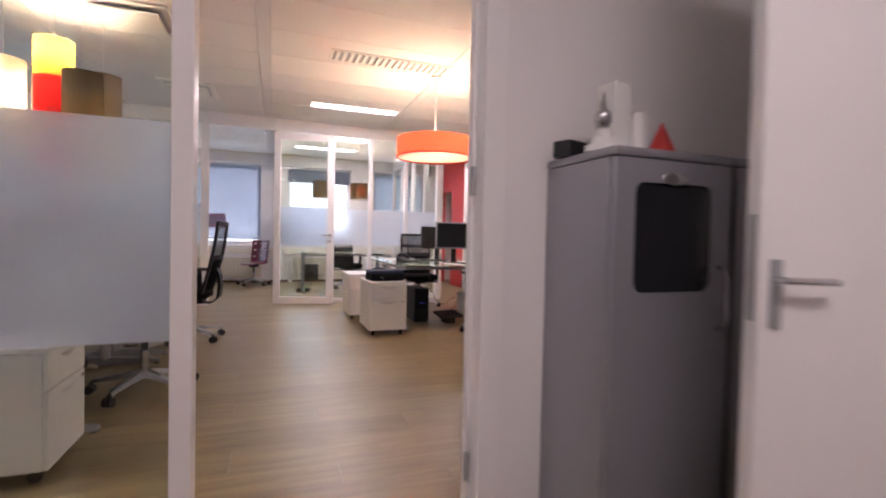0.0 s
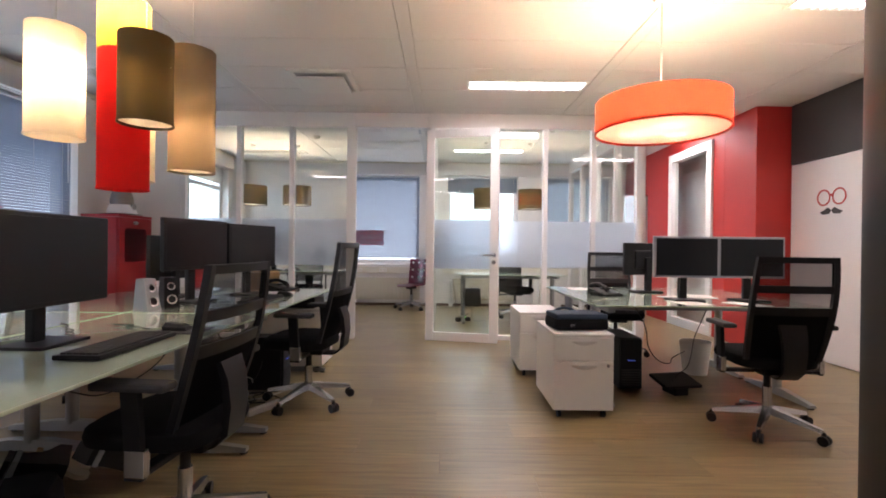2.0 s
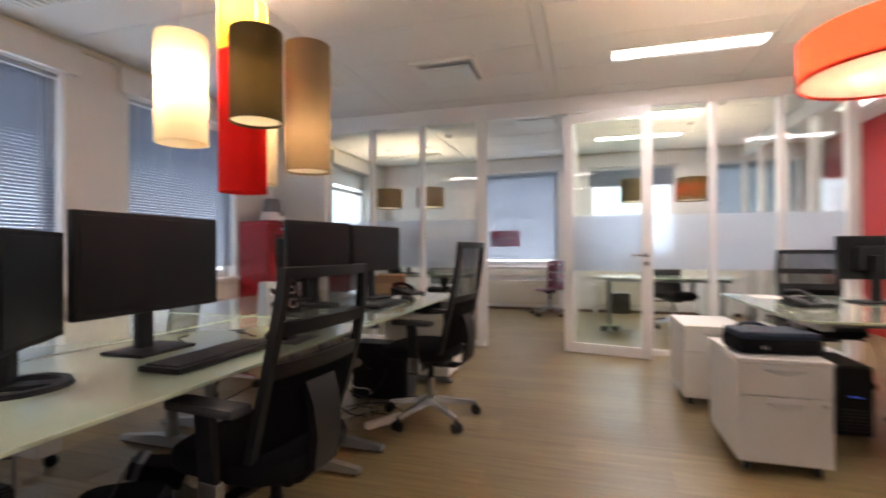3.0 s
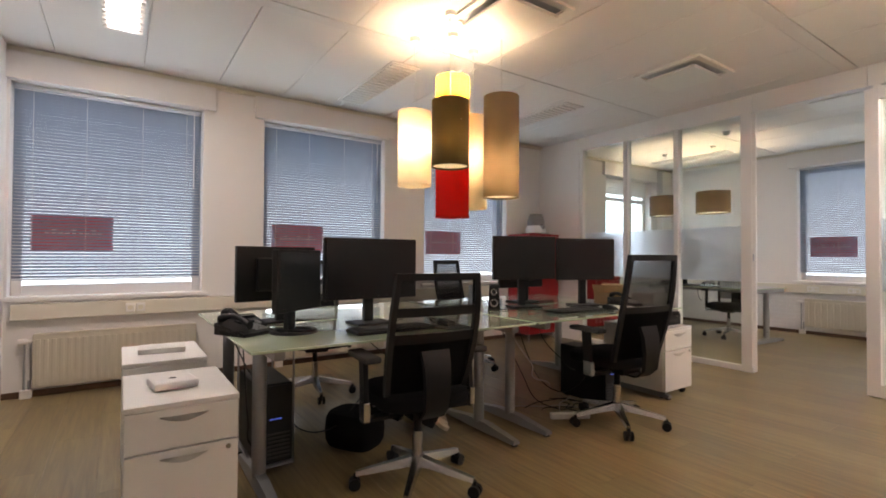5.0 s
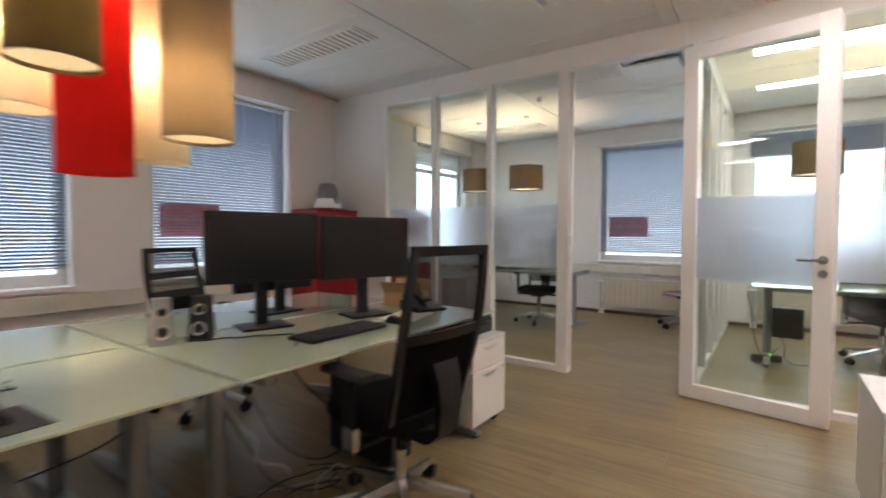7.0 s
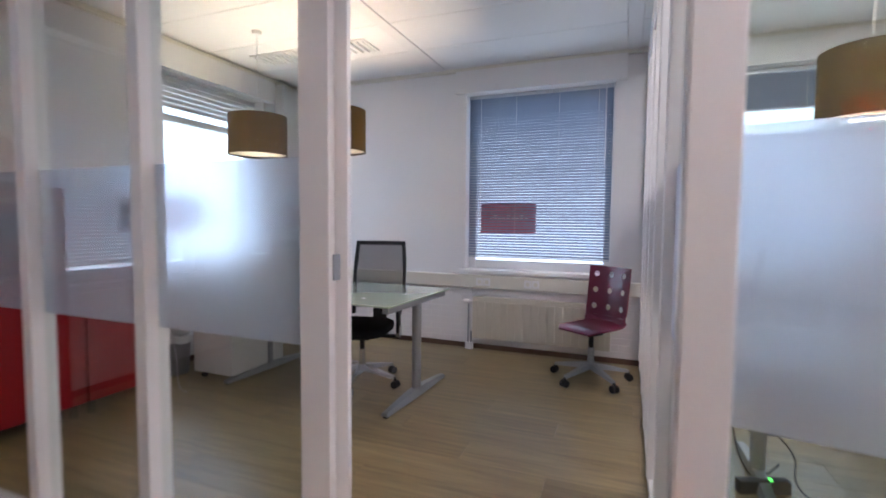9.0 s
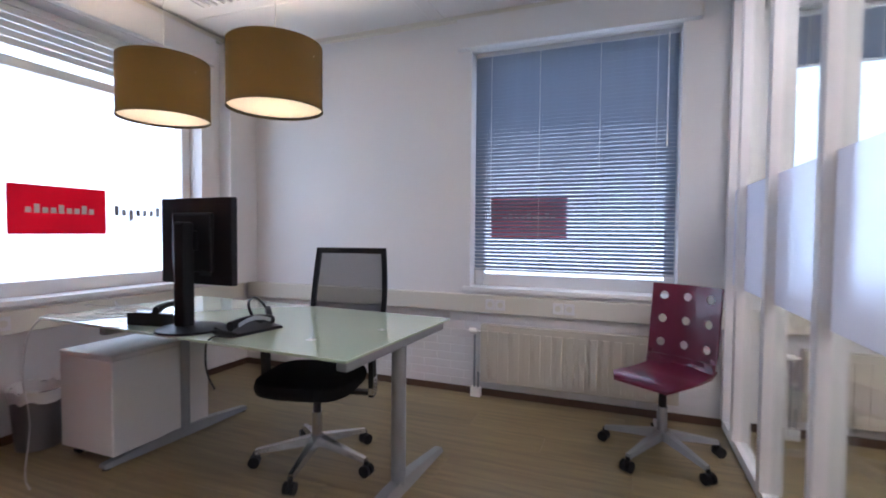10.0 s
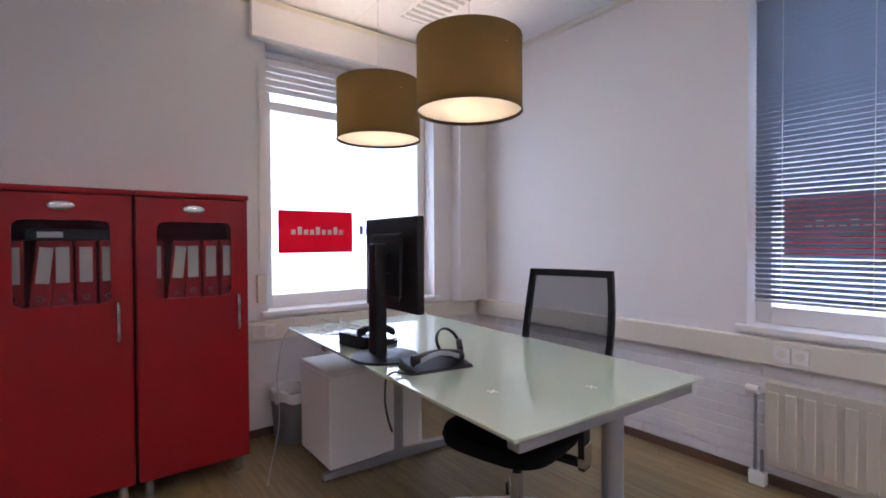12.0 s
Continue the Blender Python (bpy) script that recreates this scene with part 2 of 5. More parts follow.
SHADE_BEIGE = shade_cloth("grey beige shade cloth", (0.34, 0.27, 0.19), 0.03)
LINER = shade_cloth("white shade liner", (0.88, 0.86, 0.8), 0.65)
OUTSIDE = glow("overcast sky backdrop", (0.84, 0.92, 1.0), 1.7)
GROUND = paint("grey paving", (0.2, 0.2, 0.2), 0.85, vary=0.15, scale=2)

# ---- plan ----
WX, EX = -2.87, 5.06           # facade with windows, far side wall
NY, SY = 3.40, -5.95           # window wall of the offices, wall with the entrance
CZ = 2.78                      # ceiling
WIN_Z0, WIN_Z1 = 0.80, 2.53


def structure(name, bm, material, label, category):
    return tagged(part(name, bm, material), label, category, kind="structure")


def wall_with_holes(axis, at, thick, lo, hi, holes, z1=CZ + 0.2):
    """A wall along one axis with rectangular holes (from, to, bottom, top)."""
    bm = bmesh.new()

    def piece(a, b, z0, top):
        if b - a < 0.001 or top - z0 < 0.001:
            return
        p, q = sorted((at, at + thick))
        if axis == "y":
            box((p, a, z0), (q, b, top), bm=bm)
        else:
            box((a, p, z0), (b, q, top), bm=bm)
    edge = lo
    for a, b, z0, top in sorted(holes):
        piece(edge, a, 0, z1)
        piece(a, b, 0, z0)
        piece(a, b, top, z1)
        edge = b
    piece(edge, hi, 0, z1)
    return bm


WEST_WINDOWS = [(-5.93, -4.55), (-3.99, -2.61), (-2.05, -0.67), (1.58, 2.92)]
NORTH_WINDOWS = [(-0.75, 0.64), (1.17, 2.55), (3.10, 4.35)]
structure("wall_west", wall_with_holes("y", WX, -0.3, -6.6, NY + 0.3, [(a, b, WIN_Z0, WIN_Z1) for a, b in WEST_WINDOWS]), WALL, "white painted facade wall with window openings", "wall")
structure("wall_north", wall_with_holes("x", NY, 0.3, WX - 0.3, EX + 0.3, [(a, b, WIN_Z0, WIN_Z1) for a, b in NORTH_WINDOWS]), WALL, "white painted outer wall with window openings", "wall")
structure("wall_east", wall_with_holes("y", EX, 0.15, -6.3, NY, []), WALL, "white painted side wall", "wall")
# the entrance wall: solid at the sides, glass panel and doorway between
structure("wall_south", wall_with_holes("x", SY, -0.1, WX, EX, [(-1.55, 1.625, 0, 2.62)]), WALL, "white wall around the glazed entrance", "wall")
structure("wall_hall_west", wall_with_holes("y", -1.62, -0.1, -9.0, SY - 0.1, []), WALL, "white painted hall wall", "wall")
structure("wall_hall_east", wall_with_holes("y", 2.90, 0.1, -9.0, SY - 0.1, []), WALL, "white painted hall wall", "wall")
structure("wall_hall_south", wall_with_holes("x", -9.0, -0.1, -1.72, 3.0, []), WALL, "white painted hall wall", "wall")
# red cladding on the side wall and the red pillar
structure("wall_red", wall_with_holes("y", 4.65, 0.12, 0.18, NY, [(0.42, 1.60, 0, 2.60), (2.4, 3.1, 0, 2.1)]), RED_WALL, "red painted partition wall with doorways", "wall")
structure("pillar_red", box((4.65, -0.43, 0), (5.055, 0.176, CZ + 0.1), 0.004), RED_WALL, "red painted square pillar beside the white door", "pillar")

floor = structure("floor", box((WX - 0.3, -9.1, -0.12), (EX + 0.3, NY + 0.3, -0.012)), BASE, "oak laminate plank floor", "floor")

# ---- ceiling: boards hung between painted rails ----
bm = bmesh.new()
box((WX - 0.1, -9.1, CZ + 0.02), (EX + 0.2, NY + 0.2, CZ + 0.15), bm=bm)
xs = [WX + 0.06 + 1.80 * k for k in range(6)]
for xa, xb in zip(xs, xs[1:]):
    y = NY - 0.05
    while y > -8.9:
        box((xa + 0.055, y - 0.594, CZ), (min(xb - 0.055, EX), y, CZ + 0.03), 0.004, bm=bm)
        y -= 0.6
ceiling = structure("ceiling", bm, CEIL, "white suspended ceiling of large mineral boards", "ceiling")
bm = bmesh.new()
for x in xs[1:-1]:
    box((x - 0.05, -8.95, CZ - 0.004), (x + 0.05, NY, CZ + 0.02), 0.002, bm=bm)
structure("ceiling_rail", bm, CEIL_BAND, "white painted ceiling rails between the boards", "ceiling rail")
bm = box((WX, -5.95, CZ - 0.03), (WX + 0.05, NY, CZ + 0.01), 0.004)
structure("trim_west", bm, CREAM, "cream cornice strip under the ceiling", "trim")
bm = box((WX, NY - 0.05, CZ - 0.03), (EX, NY, CZ + 0.01), 0.004)
structure("trim_north", bm, CREAM, "cream cornice strip under the ceiling", "trim")

# ---- skirting ----
structure("baseboard_west", box((WX, -5.95, 0), (WX + 0.014, NY, 0.05), 0.003), BASE, "thin dark wooden skirting", "baseboard")
structure("baseboard_north", box((WX + 0.015, NY - 0.014, 0), (4.65, NY, 0.05), 0.003), BASE, "thin dark wooden skirting", "baseboard")


# ---- windows and blinds ----


def window(name, m, width, sign=True, closed=True):
    """A window in its opening, seen from the inside; local x runs along the wall, y points outwards."""
    w = width / 2
    ob = tagged(new(name), "white framed window with sill", "window", kind="structure")
    ob.matrix_world = m
    z0, z1 = WIN_Z0, WIN_Z1
    bm = bmesh.new()
    for lo, hi in [((-w + 0.001, 0.13, z0), (-w + 0.07, 0.20, z1)), ((w - 0.07, 0.13, z0), (w - 0.001, 0.20, z1)),
                   ((-w + 0.07, 0.13, z0), (w - 0.07, 0.20, z0 + 0.09)), ((-w + 0.07, 0.13, z1 - 0.08), (w - 0.07, 0.20, z1))]:
        box(lo, hi, 0.006, bm=bm)
    part("window_frame", bm, WHITE, ob)
    if not closed:
        part("mullion", box((-w + 0.07, 0.135, 2.14), (w - 0.07, 0.195, 2.20), 0.004), WHITE, ob)
    pane = part("pane", box((-w + 0.06, 0.16, z0 + 0.08), (w - 0.06, 0.166, z1 - 0.07)), GLASS, ob)
    pane.visible_shadow = False
    part("window_sill", box((-w - 0.05, -0.035, z0 - 0.035), (w + 0.05, 0.13, z0 + 0.002), 0.008), WHITE, ob)
    # boxed-in surround above the opening
    part("pelmet", box((-w - 0.10, -0.06, z1 + 0.004), (w + 0.10, -0.001, CZ - 0.03), 0.006), WALL, ob)
    if sign:
        film = thing("window_sign", "red rectangular film sign with pale lettering on the pane", "sign")
        film.matrix_world = m
        x0 = -w + 0.12
        part("film", box((x0, 0.150, 1.17), (x0 + 0.56, 0.153, 1.47)), SIGN_RED, film)
        bm = bmesh.new()
        for k in range(9):
            box((x0 + 0.09 + 0.045 * k, 0.1465, 1.30), (x0 + 0.12 + 0.045 * k, 0.149, 1.335 + 0.02 * (k % 3 == 1)), bm=bm)
        part("lettering", bm, PAPER, film)["kind"] = "stuff"
    if not closed:
        note = thing("window_lettering", "grey cut-out letters stuck on the pane", "sign")
        note.matrix_world = m
        bm = bmesh.new()
        for k in range(7):
            box((x0 + 0.62 + 0.052 * k, 0.150, 1.30 - 0.03 * (k == 2)), (x0 + 0.65 + 0.052 * k, 0.153, 1.345 + 0.025 * (k in (0, 6))), bm=bm)
        box((x0 + 0.64, 0.150, 1.262), (x0 + 0.95, 0.153, 1.268), bm=bm)
        part("lettering", bm, STEEL, note)["kind"] = "stuff"
    return ob


def venetian(m, width, z0, z1, label, tilt=-46, pitch=0.027):
    w = width / 2 - 0.015
    ob = thing("venetian_blind", label, "blind", group="window blinds")
    ob.matrix_world = m
    part("headrail", box((-w, 0.055, z1 - 0.03), (w, 0.085, z1 + 0.004), 0.004), ALU, ob)
    part("bottom_rail", box((-w, 0.058, z0), (w, 0.083, z0 + 0.014), 0.004), ALU, ob)
    first = None
    z = z0 + 0.028
    while z < z1 - 0.035:
        if first is None:
            first = part("slat", box((-w, -0.015, -0.0005), (w, 0.015, 0.0005)), SLAT, ob)
            slat = first
        else:
            slat = new("slat", first.data)
            slat.parent = ob
        slat.matrix_basis = pose(0, 0.07, z, tilt + random.uniform(-1.5, 1.5), 0, 0)
        z += pitch
    for x in (-w * 0.82, -w * 0.3, w * 0.3, w * 0.82):
        part("ladder_cord", rod((x, 0.056, z0), (x, 0.056, z1 - 0.02), 0.0016, seg=6), PAPER, ob)
    part("tilt_wand", rod((w - 0.06, 0.045, z1 - 0.75), (w - 0.06, 0.05, z1 - 0.02), 0.004, seg=8), WHITE, ob)
    return ob


names = iter("window_%d" % k for k in range(1, 20))
for k, (a, b) in enumerate(WEST_WINDOWS):
    m = pose(WX, (a + b) / 2, 0, 0, 0, 90)
    window(next(names), m, b - a, sign=True, closed=k < 3)
    if k < 3:
        venetian(m, b - a, 0.93, WIN_Z1 - 0.005, "grey aluminium venetian blind, lowered and nearly shut")
    else:
        # raised external shutter box over the office side window
        ob = thing("roller_shutter", "white slotted roller shutter pulled up above the pane", "shutter")
        ob.matrix_world = m
        w = (b - a) / 2 - 0.02
        for j in range(6):
            part("shutter_slat", box((-w, 0.10, 2.25 + 0.045 * j), (w, 0.118, 2.291 + 0.045 * j), 0.006), WHITE_METAL, ob)
for k, (a, b) in enumerate(NORTH_WINDOWS):
    m = pose((a + b) / 2, NY, 0, 0, 0, 0)
    window(next(names), m, b - a, sign=k != 1)
    if k == 1:
        venetian(m, b - a, 2.20, WIN_Z1 - 0.005, "grey aluminium venetian blind, half raised", pitch=0.012)
    else:
        venetian(m, b - a, 0.92, WIN_Z1 - 0.005, "grey aluminium venetian blind, lowered and nearly shut")

# ---- outdoors ----
structure("ground", box((-200, -200, -0.9), (200, 200, -0.6)), GROUND, "grey paved ground outside", "ground")

structure("backdrop_west", box((-12.2, -30, -0.6), (-12, 14, 14)), OUTSIDE, "plain bright overcast distance", "backdrop")
structure("backdrop_north", box((-14, 13, -0.6), (20, 13.2, 14)), OUTSIDE, "plain bright overcast distance", "backdrop")
# daylight of the overcast sky, one lamp outside each opening
for a, b in WEST_WINDOWS:
    lamp("sky_light", "AREA", (WX - 0.45, (a + b) / 2, 1.62), 34, (0.74, 0.89, 1.0), b - a + 0.3, 2.5, aim=(WX, (a + b) / 2, 1.72))
for a, b in NORTH_WINDOWS:
    lamp("sky_light", "AREA", ((a + b) / 2, NY + 0.45, 1.62), 24, (0.74, 0.89, 1.0), b - a + 0.3, 2.5, aim=((a + b) / 2, NY, 1.72))


# ---- glass partitions ----
def partition(name, m, length, posts, label, frost=(0.90, 1.47), base=0.055):
    """Glazed screen; local x runs along it; posts are positions of uprights."""
    ob = tagged(new(name), label, "glass partition", kind="structure")
    ob.matrix_world = m
    part("top_rail", box((0, 0, 2.60), (length, 0.09, CZ - 0.001), 0.004), WHITE, ob)
    part("bottom_rail", box((0, 0.01, 0), (length, 0.08, base), 0.004), WHITE, ob)
    for x in posts:
        part("post", box((x - 0.028, 0, base), (x + 0.028, 0.09, 2.60), 0.004), WHITE, ob)
    for a, b in zip(posts, posts[1:]):
        pane = part("pane", box((a + 0.026, 0.042, base - 0.005), (b - 0.026, 0.050, 2.605)), GLASS, ob)
        pane.visible_shadow = False
        part("frosted_film", box((a + 0.028, 0.0525, frost[0]), (b - 0.028, 0.054, frost[1])), FROST, ob, "translucent frosted film band")
    return ob


def flat(x, y, turn=0):
    return pose(x, y, 0, 0, 0, turn)


partition("partition_1", flat(-2.13, 0), 2.14, [0.03, 0.71, 1.36, 2.07], "white framed glass partition with a frosted band")
structure("wall_stub", box((WX, 0.0, 0), (-2.131, 0.09, CZ), 0.003), WALL, "white wall piece beside the glass partition", "wall")
part("strike_plate", box((2.1405, 0.012, 1.11), (2.146, 0.045, 1.185), 0.002), STEEL, bpy.data.objects["partition_1"], "steel strike plate")
part("door_jamb", box((2.08, 0.092, 0), (2.14, 0.112, 2.60), 0.004), WHITE, bpy.data.objects["partition_1"])
part("door_jamb", box((2.04, -0.004, 0), (2.14, 0.0, 2.60), 0.001), WHITE, bpy.data.objects["partition_1"])
partition("partition_2", flat(0.90, 0), 2.63, [0.06, 0.86, 1.45, 2.04, 2.60], "white framed glass partition with a frosted band")
structure("door_lintel", box((0.012, 0.0, 2.60), (0.898, 0.09, CZ - 0.001), 0.004), WHITE, "white rail above the office doorway", "lintel")
partition("partition_3", flat(0.99, 0.095, 90), NY - 0.1, [0.03, 0.62, 1.22, 1.82, 2.42, 2.98, 3.27], "white framed glass partition between two offices")
partition("partition_4", flat(3.62, 0.095, 90), NY - 0.1, [0.03, 0.85, 1.7, 2.5, 3.27], "white framed glass partition along the corridor", frost=(0.90, 1.47))
partition("partition_5", flat(-1.53, SY - 0.095), 2.215, [0.03, 0.95, 2.175], "white framed glass entrance screen with a frosted panel", frost=(0.74, 1.36))


def lever(parent, x, y, z, out, way):
    """Lever handle on a rosette; out is -1 or 1 along local y, way the direction of the lever along x."""
    part("rosette", rod((x, y, z), (x, y + 0.012 * out, z), 0.026, seg=24), CHROME, parent)
    bm = rod((x, y, z), (x, y + 0.055 * out, z), 0.010, seg=12)
    rod((x - 0.01 * way, y + 0.05 * out, z), (x + 0.125 * way, y + 0.05 * out, z), 0.0095, seg=12, bm=bm)
    part("handle", bm, CHROME, parent, "brushed steel lever handle", True)
    part("lock_rosette", rod((x, y, z - 0.085), (x, y + 0.010 * out, z - 0.085), 0.024, seg=24), CHROME, parent)


# glazed office door, swung right open against the partition
door = tagged(new("door_1"), "white framed glass door swung open, frosted band", "door", kind="structure")
door.matrix_world = pose(0.90, -0.012, 0, 0, 0, -11.5)
L, TOP = 0.875, 2.56
bm = bmesh.new()
for lo, hi in [((0, -0.045, 0.008), (0.095, 0, TOP)), ((L - 0.10, -0.045, 0.008), (L, 0, TOP)), ((0.095, -0.045, 0.008), (L - 0.10, 0, 0.11)), ((0.095, -0.045, TOP - 0.10), (L - 0.10, 0, TOP))]:
    box(lo, hi, 0.004, bm=bm)
part("door_frame", bm, WHITE, door)
pane = part("pane", box((0.09, -0.026, 0.10), (L - 0.095, -0.020, TOP - 0.095)), GLASS, door)
pane.visible_shadow = False
part("frosted_film", box((0.096, -0.0175, 0.88), (L - 0.101, -0.016, 1.47)), FROST, door, "translucent frosted film band")
lever(door, L - 0.05, -0.045, 1.05, -1, -1)

# entrance jamb with hinges
jamb = tagged(new("door_frame_1"), "white painted entrance door frame with steel hinges", "door frame", kind="structure")
part("jamb", box((1.545, SY - 0.12, 0), (1.625, SY + 0.012, 2.62), 0.004), WHITE, jamb)
part("rebate", box((1.531, SY - 0.05, 0), (1.5445, SY - 0.01, 2.56), 0.003), WHITE, jamb)
part("head", box((0.69, SY - 0.10, 2.56), (1.545, SY, 2.62), 0.003), WHITE, jamb)
for z in (0.25, 1.25, 2.2):
    part("hinge", rod((1.532, SY - 0.056, z - 0.05), (1.532, SY - 0.056, z + 0.05), 0.009, seg=10), STEEL, jamb, "steel hinge")

# hall door, half open
door2 = tagged(new("door_2"), "plain white hall door standing open with steel handle", "door", kind="structure")
door2.matrix_world = pose(2.80, -6.99, 0, 0, 0, 165)
part("leaf", box((0, -0.0225, 0.01), (0.93, 0.0225, 2.3), 0.003), WHITE, door2)
part("face_plate", box((0.93, -0.011, 0.88), (0.932, 0.011, 1.12), 0.0005), STEEL, door2)
part("back_plate", box((0.878, 0.0225, 0.865), (0.906, 0.029, 1.02), 0.003), STEEL, door2)
bm = rod((0.892, 0.026, 0.975), (0.892, 0.064, 0.975), 0.008, seg=12)
rod((0.90, 0.06, 0.975), (0.775, 0.06, 0.973), 0.008, seg=12, bm=bm)
part("handle", bm, CHROME, door2, "steel lever handle", True)

# white door with the printed spectacles and moustache, dark panel above it
door3 = tagged(new("door_3"), "white door with red spectacles and moustache print", "door", kind="structure")
door3.matrix_world = pose(EX - 0.002, -0.45, 0, 0, 0, -90)
part("leaf", box((0.03, -0.045, 0.01), (1.0, 0, 2.09), 0.004), WHITE, door3)
part("transom", box((0.0, -0.03, 2.11), (1.02, 0, CZ - 0.002), 0.003), DARK_COL, door3, "dark grey panel above the door")
bm = bmesh.new()
for cx in (0.485, 0.675):
    lathe([(0.070, 0), (0.085, 0), (0.085, 0.004), (0.070, 0.004), (0.070, 0)], 20, bm, pose(cx, -0.045, 1.69, 90, 0, 0))
box((0.56, -0.049, 1.70), (0.60, -0.045, 1.72), bm=bm)
part("spectacles_print", bm, RED_WALL, door3, "red spectacles outline")
bm = bmesh.new()
for s in (-1, 1):
    pts = [(0.58 + s * dx, dz) for dx, dz in ((0.0, 1.555), (0.04, 1.585), (0.09, 1.56), (0.14, 1.54), (0.10, 1.515), (0.03, 1.52))]
    front = [bm.verts.new((x, -0.049, z)) for x, z in pts]
    back = [bm.verts.new((x, -0.045, z)) for x, z in pts]
    bm.faces.new(front)
    for i in range(6):
        bm.faces.new((front[i], front[(i + 1) % 6], back[(i + 1) % 6], back[i]))
part("moustache_print", bm, DARK_COL, door3, "dark moustache shape")

# white framed glass door in the red wall
door4 = tagged(new("door_4"), "white framed glass door in the red wall", "door", kind="structure")
bm = bmesh.new()
for lo, hi in [((4.62, 0.42, 0), (4.72, 0.54, 2.6)), ((4.62, 1.48, 0), (4.72, 1.6, 2.6)), ((4.62, 0.54, 2.48), (4.72, 1.48, 2.6)), ((4.62, 0.54, 0), (4.72, 1.48, 0.12))]:
    box(lo, hi, 0.005, bm=bm)
part("door_frame", bm, WHITE, door4)
pane = part("pane", box((4.67, 0.53, 0.11), (4.676, 1.49, 2.49)), GLASS, door4)
pane.visible_shadow = False

# round column by the entrance
bm = rod((2.97, -4.10, 0), (2.97, -4.10, CZ + 0.02), 0.285, seg=64)
structure("column", bm, DARK_COL, "round anthracite painted concrete column", "column")
for p in bpy.data.objects["column"].data.polygons:
    p.use_smooth = len(p.vertices) == 4


# ---- furniture kinds ----
def desk(x, y, turn, length=1.66, depth=0.79, group="main room desks", inset=(0.13, 0.13)):
    """Glass desk on two T legs; its middle at (x, y), length along local x."""
    ob = thing("desk", "office desk with pale green glass top on grey steel T-legs", "desk", (x, y, 0), turn, group)
    l, d = length / 2, depth / 2
    part("desktop", box((-l, -d, 0.726), (l, d, 0.738), 0.003), DESK, ob)
    bm = box((-l + inset[0], -0.03, 0.66), (l - inset[1], 0.03, 0.69), 0.004)
    part("crossbeam", bm, STEEL, ob)
    for s in (-1, 1):
        lx = s * (l - inset[s > 0])
        bm = rod((lx, 0, 0.05), (lx, 0, 0.69), 0.034, seg=20)
        part("leg", bm, STEEL, ob, smooth=True)
        rings = []
        for fy, w, h in ((-d + 0.03, 0.028, 0.022), (-0.1, 0.036, 0.055), (0.1, 0.036, 0.055), (d - 0.03, 0.028, 0.022)):
            rings.append([(lx - w, fy, 0.012), (lx + w, fy, 0.012), (lx + w * 0.7, fy, 0.012 + h), (lx - w * 0.7, fy, 0.012 + h)])
        part("foot", loft(rings), STEEL, ob)
        bm = box((lx - 0.025, -d + 0.04, 0.68), (lx + 0.025, d - 0.03, 0.7255), 0.006)
        part("support_arm", bm, STEEL, ob)
        for fy in (-d + 0.05, d - 0.05):
            part("glide", rod((lx, fy, 0), (lx, fy, 0.014), 0.02, seg=12), RUBBER, ob)
    return ob


def swivel_base(ob, seat_z, metal=CHROME):
    """Five-star base with castors and gas spring."""
    for k in range(5):
        a = radians(72 * k + 18)
        c, s = math.cos(a), math.sin(a)
        rings = []
        for r, w, z, h in ((0.03, 0.028, 0.10, 0.045), (0.17, 0.022, 0.085, 0.032), (0.305, 0.016, 0.068, 0.022)):
            rings.append([(r * c - w * s * e, r * s + w * c * e, z + h * f) for e, f in ((-1, 0), (1, 0), (0.7, 1), (-0.7, 1))])
        part("base_arm", loft(rings), metal, ob)
        cast = part("castor", rod((0.31 * c - 0.006 * s, 0.31 * s + 0.006 * c, 0.029), (0.31 * c - 0.026 * s, 0.31 * s + 0.026 * c, 0.029), 0.029, seg=16,
                    bm=rod((0.31 * c + 0.006 * s, 0.31 * s - 0.006 * c, 0.029), (0.31 * c + 0.026 * s, 0.31 * s - 0.026 * c, 0.029), 0.029, seg=16)), BLACK, ob)
        part("fork", rod((0.31 * c, 0.31 * s, 0.03), (0.305 * c, 0.305 * s, 0.075), 0.012, seg=10), BLACK, cast)
    part("gas_spring", rod((0, 0, 0.10), (0, 0, 0.27), 0.026, seg=20), metal, ob, smooth=True)
    part("spring_sleeve", rod((0, 0, 0.25), (0, 0, seat_z - 0.08), 0.02, seg=16), BLACK, ob)


def cushion(w, d, h, z, dip=0.0, yaw_round=0.8):
    """A padded seat with rounded outline."""
    rings = []
    n = 28
    for k, (grow, dz) in enumerate(((0.86, 0), (0.97, 0.18), (1.0, 0.5), (0.97, 0.82), (0.86, 1.0))):
        ring = []
        for j in range(n):
            a = 2 * math.pi * j / n
            c, s = math.cos(a), math.sin(a)
            px = math.copysign(abs(c) ** 0.55, c) * w / 2 * grow
            py = math.copysign(abs(s) ** 0.55, s) * d / 2 * grow
            ring.append((px, py, z + h * dz - dip * (py / d) ** 2 * 4 * 0.3))
        rings.append(ring)
    return loft(rings)


